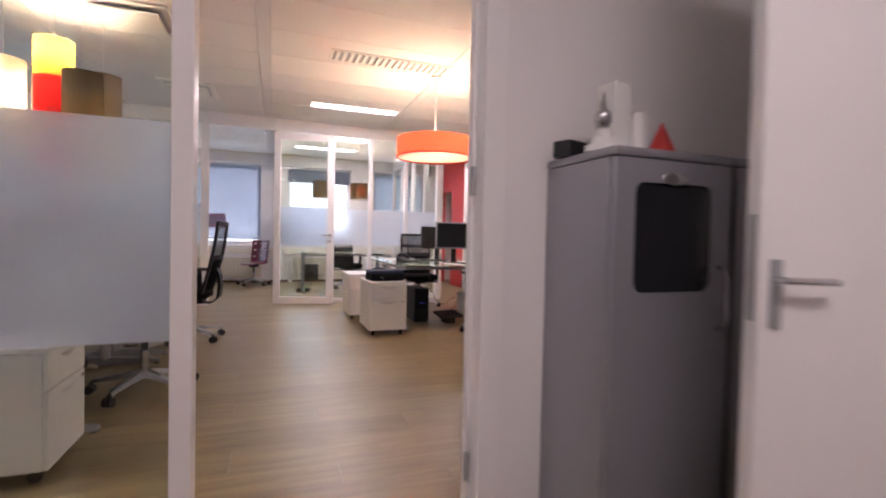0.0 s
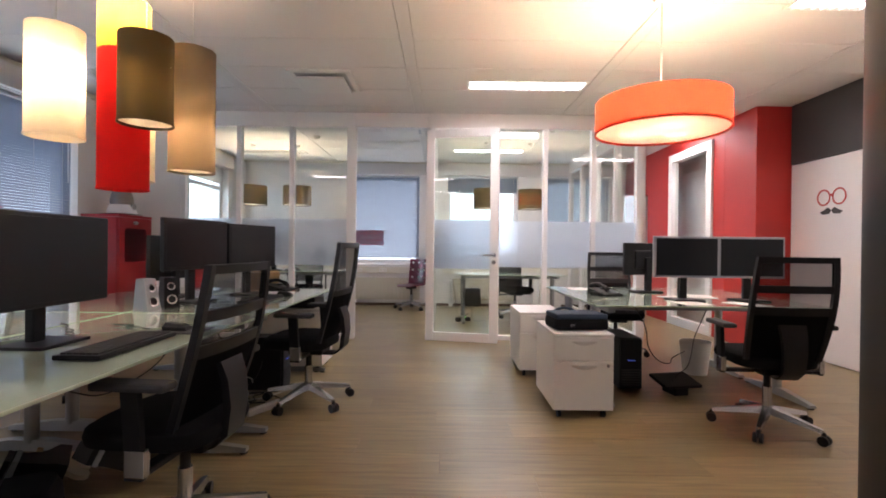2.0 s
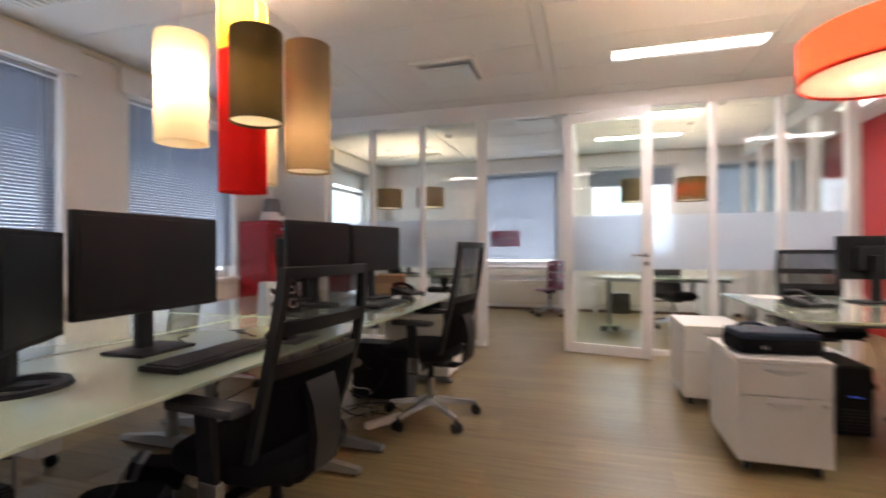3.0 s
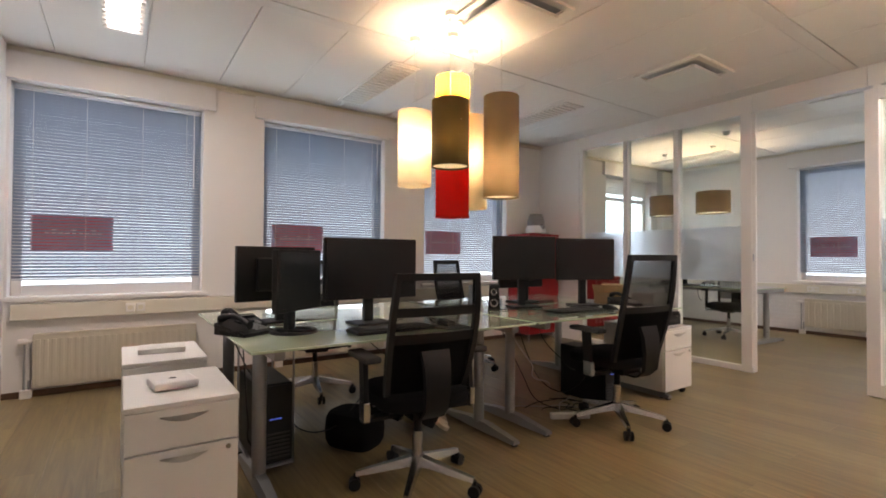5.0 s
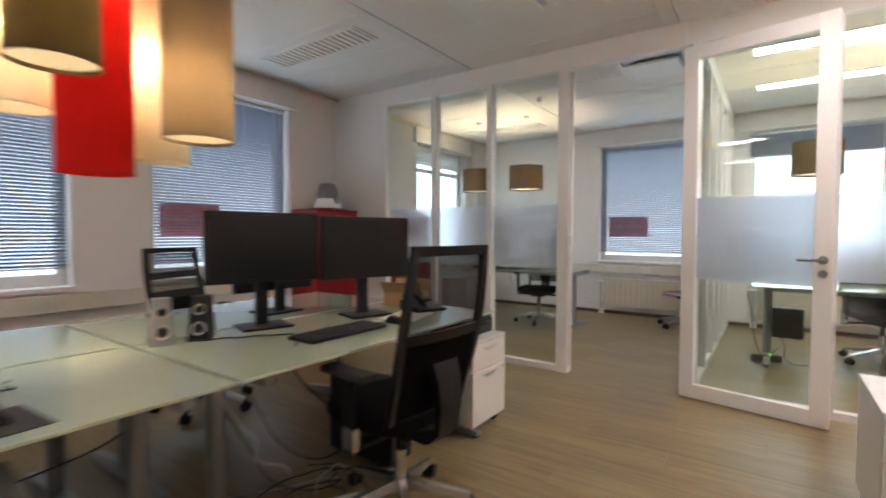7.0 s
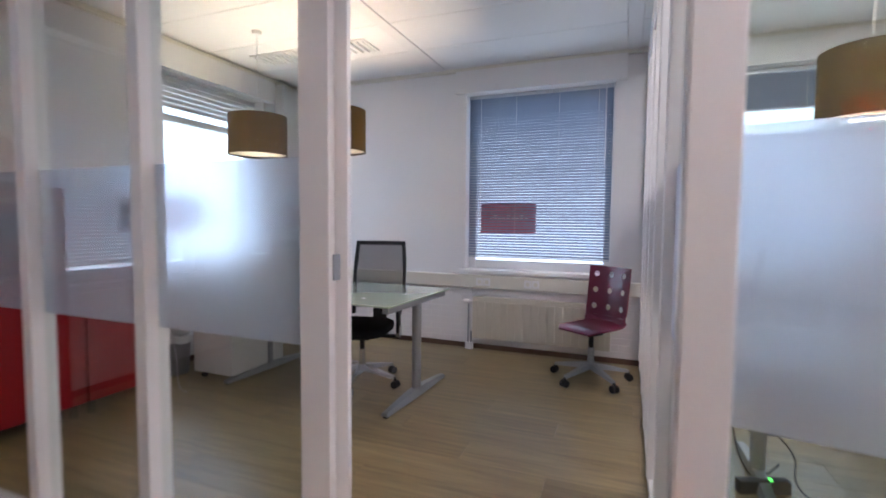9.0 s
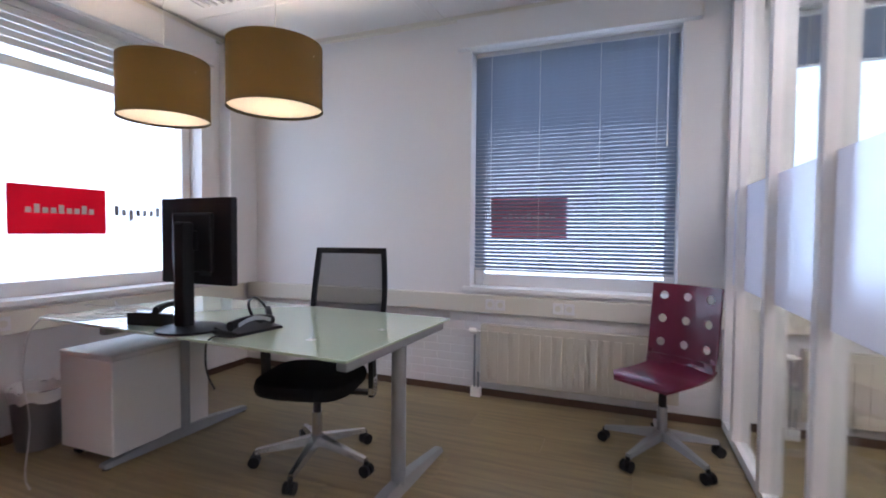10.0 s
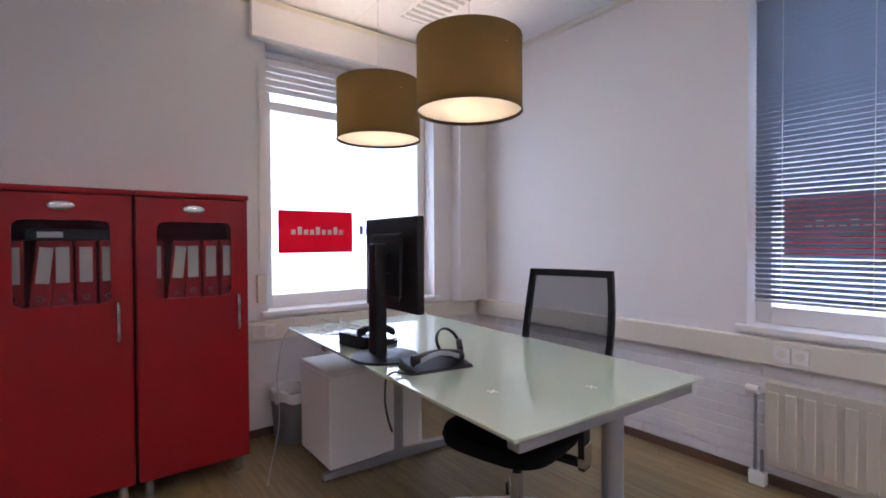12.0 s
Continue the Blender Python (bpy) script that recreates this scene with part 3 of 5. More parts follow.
def office_chair(x, y, turn, back="bands", label=None, group="office chairs", high=0.63, deep=0.0):
    """Swivel chair; the sitter looks along local +y, the back stands at -y."""
    ob = thing("office_chair", label or "black office chair, banded mesh back, polished star base", "office chair", (x, y, 0), turn, group)
    swivel_base(ob, 0.46)
    part("mechanism", box((-0.09, -0.13, 0.36), (0.09, 0.12, 0.42), 0.015), BLACK, ob)
    part("seat", cushion(0.50, 0.48, 0.085, 0.415, 0.03), BLACK_SOFT, ob, smooth=True).location.y = 0.05
    # back: curved uprights, rails and a net between

    def curve(u):          # u from 0 (low) to 1 (top): y and z of the back
        return -deep - 0.15 - 0.03 * math.sin(u * 2.6) - 0.125 * u, 0.47 + high * u
    us = [k / 10 for k in range(11)]
    for s in (-1, 1):
        rings = []
        for u in us:
            yy, zz = curve(u)
            hx = s * (0.205 + 0.02 * math.sin(u * 3.1))
            rings.append([(hx - 0.014, yy - 0.014, zz), (hx + 0.014, yy - 0.014, zz), (hx + 0.014, yy + 0.014, zz), (hx - 0.014, yy + 0.014, zz)])
        part("back_upright", loft(rings), BLACK, ob, smooth=True)
    rails = [(0.945, 1.0)]
    if back == "bands":
        rails += [(0.665, 0.735), (0.45, 0.53)]
    elif back == "half":
        rails += [(0.46, 0.52)]
    for a, b in rails:
        rings = []
        for xx in (-0.215, -0.1, 0.0, 0.1, 0.215):
            bow = -0.02 * (1 - (xx / 0.215) ** 2)
            (y0, z0), (y1, z1) = curve(a), curve(b)
            rings.append([(xx, y0 + bow - 0.011, z0), (xx, y0 + bow + 0.011, z0), (xx, y1 + bow + 0.011, z1), (xx, y1 + bow - 0.011, z1)])
        part("back_rail", loft(rings), BLACK, ob, smooth=True)

    def sheet(a, b, material, name, thick):
        bm = bmesh.new()
        grid = []
        for u in [a + (b - a) * k / 8 for k in range(9)]:
            yy, zz = curve(u)
            grid.append([bm.verts.new((xx, yy - 0.018 * (1 - (xx / 0.215) ** 2), zz)) for xx in [-0.205 + 0.041 * j for j in range(11)]])
        for r0, r1 in zip(grid, grid[1:]):
            for j in range(10):
                bm.faces.new((r0[j], r0[j + 1], r1[j + 1], r1[j]))
        if thick:
            bmesh.ops.solidify(bm, geom=bm.faces[:], thickness=thick)
        return part(name, bm, material, ob, smooth=True)
    if back == "bands":
        sheet(-0.06, 0.46, BLACK_SOFT, "lumbar_pad", 0.035)
        sheet(0.45, 0.97, NET, "back_net", 0)
    elif back == "half":
        sheet(-0.06, 0.47, BLACK_SOFT, "lumbar_pad", 0.035)
        sheet(0.46, 0.97, NET, "back_net", 0)
    else:
        sheet(0.08, 0.97, NET_FINE, "back_net", 0)
    # looped carrier behind the small of the back
    rings = []
    for yy, zz, w, t in ((-0.06, 0.36, 0.05, 0.03), (-0.19 - deep, 0.36, 0.055, 0.03), (-0.245 - deep, 0.41, 0.06, 0.03), (-0.26 - deep, 0.52, 0.065, 0.03), (-0.255 - deep, 0.62, 0.07, 0.025), (-0.235 - deep, 0.69, 0.075, 0.02)):
        rings.append([(-w, yy, zz), (w, yy, zz), (w, yy - t, zz + 0.012), (-w, yy - t, zz + 0.012)])
    part("back_bracket", loft(rings), BLACK, ob, smooth=True)
    for s in (-1, 1):
        hx = s * 0.29
        post = part("arm_post", loft([[(hx - 0.012, -0.05 + 0.02 * f, z), (hx + 0.012, -0.05 + 0.02 * f, z), (hx + 0.012, 0.01 + 0.02 * f, z), (hx - 0.012, 0.01 + 0.02 * f, z)] for z, f in ((0.36, 0), (0.5, 0.3), (0.66, 1))]), BLACK, ob)
        part("arm_sleeve", box((hx - 0.015, -0.06, 0.37), (hx + 0.015, 0.012, 0.46), 0.004), CHROME, post, "bright metal sleeve")
        part("arm_bracket", box((min(hx, s * 0.1), -0.05, 0.365), (max(hx, s * 0.1), 0.0, 0.385), 0.004), BLACK, ob)
        part("arm_pad", box((hx - 0.04, -0.14, 0.655), (hx + 0.04, 0.12, 0.685), 0.012), RUBBER, ob)
    return ob


def drawer_unit(x, y, turn, label="white steel drawer pedestal on castors", drawers=(0.33, 0.16)):
    """Two-drawer pedestal, front towards local -y."""
    ob = thing("drawer_unit", label, "drawer unit", (x, y, 0), turn, "white drawer pedestals")
    w, d = 0.20, 0.29
    part("body", box((-w, -d + 0.02, 0.06), (w, d, 0.545), 0.006), WHITE_METAL, ob)
    part("top", box((-w - 0.002, -d, 0.547), (w + 0.002, d + 0.002, 0.57), 0.005), WHITE_METAL, ob)
    z = 0.062
    for h in drawers:
        front = part("drawer", box((-w + 0.002, -d, z), (w - 0.002, -d + 0.019, z + h - 0.006), 0.004), WHITE_METAL, ob)
        bm = bmesh.new()
        n = 14
        low = [bm.verts.new((-0.085 + 0.17 * k / n, -d - 0.002, z + h - 0.035 - 0.026 * math.sin(math.pi * k / n))) for k in range(n + 1)]
        high = [bm.verts.new((-0.085 + 0.17 * k / n, -d - 0.012, z + h - 0.030)) for k in range(n + 1)]
        for k in range(n):
            bm.faces.new((low[k], low[k + 1], high[k + 1], high[k]))
        bmesh.ops.solidify(bm, geom=bm.faces[:], thickness=0.002)
        part("handle", bm, WHITE_METAL, front, "curved lip handle")
        z += h
    part("lock", rod((w - 0.04, -d - 0.004, 0.36), (w - 0.04, -d + 0.004, 0.36), 0.010, seg=14), CHROME, ob, "small round lock")
    for sx in (-1, 1):
        for sy in (-1, 1):
            part("castor", rod((sx * (w - 0.05) - 0.012, sy * (d - 0.06), 0.026), (sx * (w - 0.05) + 0.012, sy * (d - 0.06), 0.026), 0.026, seg=14,
                 bm=rod((sx * (w - 0.05), sy * (d - 0.06), 0.03), (sx * (w - 0.05), sy * (d - 0.06), 0.062), 0.01, seg=8)), BLACK, ob)
    return ob


def monitor(x, y, turn, z=0.738, w=0.52, h=0.32, low=0.13, rim=BLACK, label="black flat monitor, switched off, on a stand", ring=False, column=False):
    """Screen looks along local -y."""
    ob = thing("monitor", label, "monitor", (x, y, z), turn, "desk monitors")
    part("panel", box((-w / 2, 0.0, low), (w / 2, 0.035, low + h), 0.006), rim, ob)
    part("screen", box((-w / 2 + 0.016, -0.003, low + 0.018), (w / 2 - 0.016, 0.001, low + h - 0.016), 0.001), SCREEN, ob)
    part("rear_hump", box((-w * 0.28, 0.034, low + 0.06), (w * 0.28, 0.06, low + h - 0.07), 0.012), BLACK, ob)
    if column:
        part("neck", box((-0.035, 0.066, 0.012), (0.035, 0.125, low + h * 0.72), 0.012), BLACK, ob)
        part("tilt_joint", box((-0.05, 0.05, low + h * 0.4), (0.05, 0.075, low + h * 0.62), 0.006), BLACK, ob)
        part("foot", lathe([(0.001, 0.0), (0.15, 0.0), (0.148, 0.010), (0.12, 0.018), (0.06, 0.026), (0.001, 0.03)], 36, None, Matrix.Translation((0, 0.06, 0))), BLACK, ob, smooth=True)
        part("port_panel", box((-0.13, 0.0595, low + 0.045), (-0.06, 0.062, low + 0.065)), RUBBER, ob)
        return ob
    part("neck", box((-0.03, 0.05, 0.012), (0.03, 0.085, low + h * 0.55), 0.006), BLACK, ob)
    if ring:
        part("foot", lathe([(0.09, 0.0), (0.125, 0.0), (0.12, 0.014), (0.095, 0.014), (0.09, 0.0)], 32, None, Matrix.Translation((0, 0.04, 0))), BLACK, ob, smooth=True)
        part("foot_bridge", box((-0.03, -0.05, 0), (0.03, 0.14, 0.014), 0.003), BLACK, ob)
    else:
        part("foot", box((-0.12, -0.06, 0), (0.12, 0.13, 0.013), 0.005), BLACK, ob)
    return ob


def keyboard(x, y, turn):
    ob = thing("keyboard", "black computer keyboard with low keys", "keyboard", (x, y, 0.7385), turn, "keyboards")
    part("case", box((-0.23, -0.08, 0.002), (0.23, 0.08, 0.02), 0.005), BLACK, ob)
    bm = bmesh.new()
    for r in range(6):
        for c in range(20):
            box((-0.215 + 0.0215 * c, -0.066 + 0.022 * r, 0.0195), (-0.197 + 0.0215 * c, -0.048 + 0.022 * r, 0.026), bm=bm)
    tagged(part("keys", bm, RUBBER, ob), kind="stuff")
    return ob


def mouse(x, y, turn=0):
    ob = tagged(part("mouse", loft([[(-0.03 * k, -0.055 + 0.0 * k, 0), (0.03 * k, -0.055, 0), (0.03 * k, 0.055, 0), (-0.03 * k, 0.055, 0)] for k in (1.0,)] + [[(-0.03, -0.05, 0.014), (0.03, -0.05, 0.014), (0.03, 0.055, 0.02), (-0.03, 0.055, 0.02)], [(-0.018, -0.03, 0.028), (0.018, -0.03, 0.028), (0.018, 0.045, 0.036), (-0.018, 0.045, 0.036)]]), BLACK), "black computer mouse lying on a desk", "mouse")
    ob.matrix_world = pose(x, y, 0.7385, 0, 0, turn)
    return ob


def telephone(x, y, turn, z=0.7385):
    ob = thing("telephone", "black desk telephone with curled handset cord", "telephone", (x, y, z), turn, "desk telephones")
    part("console", loft([[(-0.10, -0.11, 0.0), (0.10, -0.11, 0.0), (0.10, 0.10, 0.0), (-0.10, 0.10, 0.0)], [(-0.10, -0.11, 0.015), (0.10, -0.11, 0.015), (0.10, 0.10, 0.06), (-0.10, 0.10, 0.06)]]), BLACK, ob)
    bm = bmesh.new()
    for r in range(4):
        for c in range(3):
            box((0.005 + 0.026 * c, -0.085 + 0.024 * r, 0.022 + 0.005 * r), (0.025 + 0.026 * c, -0.067 + 0.024 * r, 0.030 + 0.005 * r), bm=bm)
    part("keypad", bm, STEEL, ob)["kind"] = "stuff"
    part("display", box((0.0, 0.02, 0.045), (0.085, 0.075, 0.058), 0.002), SCREEN, ob)
    rings = []
    for k in range(9):
        u = k / 8
        yy, zz = -0.11 + 0.21 * u, 0.075 + 0.03 * math.sin(math.pi * u) - 0.02 * (1 - u)
        r = 0.021 if k in (0, 1, 7, 8) else 0.014
        rings.append([(-0.062 + r * math.cos(a), yy, zz + r * math.sin(a)) for a in [6.2832 * j / 10 for j in range(10)]])
    part("handset", loft(rings), BLACK, ob, smooth=True)
    pts = [(-0.10 + 0.012 * math.cos(k * 1.6) - 0.02 * math.sin(k / 8), -0.10 + 0.0055 * k, 0.02 + 0.010 * math.sin(k * 1.6)) for k in range(36)]
    cable("handset_cord", pts, 0.003, CABLE, ob)
    return ob


def headset_telephone(x, y, turn, z=0.7385):
    """Low desk telephone with a silver handset and a headset laid on it."""
    ob = thing("telephone", "black desk telephone with silver handset and headset on top", "telephone", (x, y, z), turn, "desk telephones")
    part("console", loft([[(-0.13, -0.075, 0.0), (0.13, -0.075, 0.0), (0.13, 0.085, 0.0), (-0.13, 0.085, 0.0)], [(-0.125, -0.07, 0.012), (0.125, -0.07, 0.012), (0.125, 0.08, 0.03), (-0.125, 0.08, 0.03)]]), BLACK, ob)
    rings = []
    for k in range(11):
        u = k / 10
        r = 0.022 - 0.008 * math.sin(math.pi * u)
        rings.append([(-0.115 + 0.22 * u, -0.02 + r * 1.2 * math.cos(a), 0.04 + 0.022 * math.sin(math.pi * u) + r * math.sin(a)) for a in [6.2832 * j / 12 for j in range(12)]])
    part("handset", loft(rings), BLACK, ob, smooth=True)
    part("handset_inlay", loft([[(-0.09 + 0.17 * u, -0.047 + 0.004 * e, 0.035 + 0.022 * math.sin(math.pi * u) + 0.018 * f) for e, f in ((0, 0), (1, 0), (1, 1), (0, 1))] for u in (0, 0.25, 0.5, 0.75, 1)]), STEEL, ob, "silver handset inlay")
    band = part("headband", lathe([(0.060, -0.006), (0.066, -0.006), (0.066, 0.006), (0.060, 0.006), (0.060, -0.006)], 32, None, pose(0.07, 0.03, 0.085, 62, 0, 20)), BLACK, ob, smooth=True)
    part("ear_pad", lathe([(0.001, -0.012), (0.026, -0.012), (0.03, 0.0), (0.026, 0.012), (0.001, 0.012)], 24, None, pose(0.12, 0.02, 0.07, 80, 0, 60)), RUBBER, ob, smooth=True)
    pts = [(-0.14 + 0.012 * math.cos(k * 1.6), -0.09 + 0.0045 * k, 0.014 + 0.010 * math.sin(k * 1.6)) for k in range(34)]
    cable("handset_cord", pts, 0.003, CABLE, ob)
    return ob


def tower(x, y, turn, z=0.0, label="black desktop computer tower under the desk"):
    """Front towards local -y."""
    ob = thing("computer_tower", label, "computer", (x, y, z), turn, "computers")
    part("case", box((-0.09, -0.20, 0.012), (0.09, 0.22, 0.42), 0.006), BLACK, ob)
    part("front", box((-0.088, -0.22, 0.015), (0.088, -0.20, 0.415), 0.01), SCREEN, ob)
    for k in range(7):
        part("grille_bar", box((-0.075, -0.226, 0.04 + 0.02 * k), (0.075, -0.219, 0.05 + 0.02 * k), 0.002), RUBBER, ob)
    part("status_light", box((-0.03, -0.2245, 0.24), (0.03, -0.219, 0.245)), BLUE_LED, ob)
    for s in (-1, 1):
        part("foot", box((-0.08, 0.01 + s * 0.16 - 0.02, 0), (0.08, 0.01 + s * 0.16 + 0.02, 0.012)), RUBBER, ob)
    return ob


def pendant(x, y, z0, z1, r, cloth, label, power, bulb_z=None, group="pendant lamps", disc=False, upper=None):
    ob = thing("pendant_lamp", label, "pendant lamp", (x, y, 0), 0, group)
    bm = lathe([(r, z0), (r, upper or z1)], 48)
    bmesh.ops.solidify(bm, geom=bm.faces[:], thickness=0.002)
    part("shade", bm, cloth, ob, smooth=True)
    part("lower_hoop", lathe([(r - 0.002, z0 - 0.002), (r + 0.003, z0 - 0.002), (r + 0.003, z0 + 0.006), (r - 0.002, z0 + 0.006), (r - 0.002, z0 - 0.002)], 48), cloth, ob)
    if disc:
        part("diffuser", rod((0, 0, z0 + 0.012), (0, 0, z0 + 0.015), r - 0.003, seg=48), LINER, ob, "white fabric diffuser")
    # bulb glow on the shade's upper part, painted as a yellow band
    if upper:
        bm = lathe([(r + 0.002, upper), (r + 0.002, z1 + 0.001)], 48)
        bmesh.ops.solidify(bm, geom=bm.faces[:], thickness=0.001)
        part("glow_band", bm, SHADE_RED_LIT, ob, "upper band of red shade, bulb glow painted yellow", True)
    bz = bulb_z or (z0 + z1) / 2
    part("bulb", lathe([(0.001, bz - 0.045), (0.02, bz - 0.04), (0.03, bz - 0.015), (0.026, bz + 0.01), (0.014, bz + 0.035), (0.013, bz + 0.05)], 20), BULB, ob, "glowing bulb", True)
    part("lampholder", rod((0, 0, bz + 0.05), (0, 0, bz + 0.10), 0.017, seg=14), WHITE, ob)
    part("cord", rod((0, 0, bz + 0.10), (0, 0, CZ), 0.0025, seg=8), PAPER, ob)
    part("ceiling_cup", rod((0, 0, CZ - 0.03), (0, 0, CZ), 0.035, 0.04, seg=20), WHITE, ob)
    for k in range(3):
        a = 2.094 * k
        part("spoke", rod((0, 0, bz + 0.08), (r * math.cos(a), r * math.sin(a), bz + 0.08), 0.0018, seg=6), WHITE, ob)
    lamp("pendant_light", "POINT", (x, y, bz - 0.02), power * 0.6, (1.0, 0.80, 0.48), 0.04)
    return ob


def radiator(m, length, z0=0.17, z1=0.62, label="white panel radiator below the window", pitch=0.05):
    """Local x along the wall, -y into the room."""
    ob = thing("radiator", label, "radiator", group="radiators")
    ob.matrix_world = m
    part("panel", box((0, -0.075, z0), (length, -0.06, z1), 0.005), RAD, ob)
    part("rear_panel", box((0, -0.03, z0), (length, -0.018, z1), 0.004), WHITE_METAL, ob)
    part("top_grille", box((0.005, -0.078, z1 - 0.004), (length - 0.005, -0.016, z1 + 0.008), 0.003), RAD, ob)
    n = int((length - 0.02) / pitch)
    first = None
    for k in range(n):
        if first is None:
            first = rib = part("rib", box((-0.3 * pitch, -0.009, z0 + 0.025), (0.3 * pitch, 0.002, z1 - 0.035), 0.005), RAD, ob)
        else:
            rib = new("rib", first.data)
            rib.parent = ob
        rib.matrix_basis = pose(0.035 + pitch * k, -0.076, 0)
    for x in (0.12, length - 0.12):
        part("bracket", box((x - 0.015, -0.03, z0 + 0.05), (x + 0.015, 0.0, z1 - 0.05)), WHITE_METAL, ob)
    part("valve", rod((-0.035, -0.05, z1 - 0.05), (-0.09, -0.05, z1 - 0.05), 0.022, seg=16, bm=rod((0.0, -0.05, z1 - 0.05), (-0.035, -0.05, z1 - 0.05), 0.01, seg=10)), WHITE, ob, "white thermostat knob")
    for dx in (-0.05, -0.02):
        part("pipe", rod((dx, -0.05, 0), (dx, -0.05, z1 - 0.06 if dx < -0.03 else z0 + 0.06), 0.008, seg=10), STEEL, ob)
    part("pipe_shroud", box((-0.075, -0.075, 0), (0.0, -0.025, 0.07), 0.006), WHITE, ob)
    return ob


def wall_duct(name, m, length, sockets):
    ob = tagged(new(name), "cream cable duct along the wall with sockets", "cable duct", kind="structure")
    ob.matrix_world = m
    part("duct", box((0, -0.055, 0.62), (length, -0.001, 0.748), 0.006), CREAM, ob)
    for x in sockets:
        for dx in (0, 0.075):
            plate = part("socket", box((x + dx, -0.062, 0.645), (x + dx + 0.07, -0.0548, 0.722), 0.004), WHITE, ob)
            part("socket_well", rod((x + dx + 0.035, -0.0635, 0.684), (x + dx + 0.035, -0.061, 0.684), 0.02, seg=18), CREAM, plate)
    return ob


def cabinet(x, y, turn, metal, w=0.60, d=0.42, h=1.56, label="", glass=CAB_GLASS, binders=True, group="steel cabinets", hole=(0.53, 0.15)):
    """Tall steel cabinet on feet, front towards local -y."""
    ob = thing("cabinet", label, "cabinet", (x, y, 0), turn, group)
    z0 = 0.09
    bm = bmesh.new()
    for lo, hi in [((-w / 2, -d / 2 + 0.022, z0), (-w / 2 + 0.015, d / 2, h - 0.03)), ((w / 2 - 0.015, -d / 2 + 0.022, z0), (w / 2, d / 2, h - 0.03)),
                   ((-w / 2 + 0.015, d / 2 - 0.012, z0), (w / 2 - 0.015, d / 2, h - 0.03)), ((-w / 2 + 0.015, -d / 2 + 0.022, z0), (w / 2 - 0.015, d / 2 - 0.012, z0 + 0.015)),
                   ((-w / 2 + 0.016, -d / 2 + 0.04, h - hole[0] - 0.035), (w / 2 - 0.016, d / 2 - 0.013, h - hole[0] - 0.02))]:
        box(lo, hi, 0.002, bm=bm)
    part("body", bm, metal, ob)
    part("top", box((-w / 2 - 0.004, -d / 2 - 0.004, h - 0.028), (w / 2 + 0.004, d / 2 + 0.002, h), 0.01), metal, ob)
    # door with a rounded window opening
    door = part("door", rounded_frame(w - 0.012, z0 + 0.004, h - 0.032, (-w * 0.33, w * 0.33, h - hole[0], h - hole[1]), -d / 2, 0.02), metal, ob)
    pane = part("pane", box((-w * 0.34, -d / 2 + 0.008, h - hole[0] - 0.01), (w * 0.34, -d / 2 + 0.012, h - hole[1] + 0.01)), glass, door)
    pts = [(w * 0.38, -d / 2 - 0.005, 0.78), (w * 0.38, -d / 2 - 0.035, 0.80), (w * 0.38, -d / 2 - 0.038, 0.88), (w * 0.38, -d / 2 - 0.035, 0.96), (w * 0.38, -d / 2 - 0.005, 0.98)]
    cable("handle", pts, 0.008, CHROME, door)
    bm = bmesh.new()
    bmesh.ops.create_uvsphere(bm, u_segments=24, v_segments=8, radius=1, matrix=Matrix.Translation((-0.005, -d / 2 - 0.001, h - 0.085)) @ Matrix.Diagonal((0.05, 0.007, 0.022, 1)))
    part("badge", bm, CHROME, door, "oval chrome badge", True)
    for sx in (-1, 1):
        for sy in (-1, 1):
            part("foot", rod((sx * (w / 2 - 0.05), sy * (d / 2 - 0.06), 0), (sx * (w / 2 - 0.05), sy * (d / 2 - 0.06), z0 + 0.002), 0.024, 0.02, seg=16), CHROME, ob, smooth=True)
    if binders:
        bx = -w / 2 + 0.05
        k = 0
        while bx < w / 2 - 0.10:
            bt = 0.072
            b = thing("ring_binder", "red ring binder with white spine label", "binder", (x, y, 0), turn, "ring binders")
            m = pose(bx + bt / 2, -d / 2 + 0.19, h - hole[0] - 0.0195, 0, (6 if k == 1 and turn else 0), 0)
            b.matrix_world = pose(x, y, 0, 0, 0, turn) @ m
            part("cover", box((-bt / 2, -0.14, 0), (bt / 2, 0.14, 0.31), 0.004), BINDER, b)
            part("spine_label", box((-0.024, -0.1425, 0.12), (0.024, -0.1395, 0.28)), PAPER, b)
            part("finger_ring", lathe([(0.009, 0), (0.014, 0), (0.014, 0.003), (0.009, 0.003), (0.009, 0)], 16, None, pose(0, -0.14, 0.05, 90, 0, 0)), CHROME, b)
            bx += bt + 0.012
            k += 1
        if y < 0.8:
            b = thing("ring_binder", "dark grey binder lying flat on red binders", "binder", group="ring binders")
            b.matrix_world = pose(x, y, 0, 0, 0, turn) @ pose(0.03, -d / 2 + 0.18, h - hole[0] + 0.2915)
            part("cover", box((-0.16, -0.13, 0), (0.16, 0.13, 0.05), 0.004), RUBBER, b)
            part("spine_label", box((-0.12, -0.1325, 0.012), (-0.03, -0.1295, 0.038)), PAPER, b)
    return ob


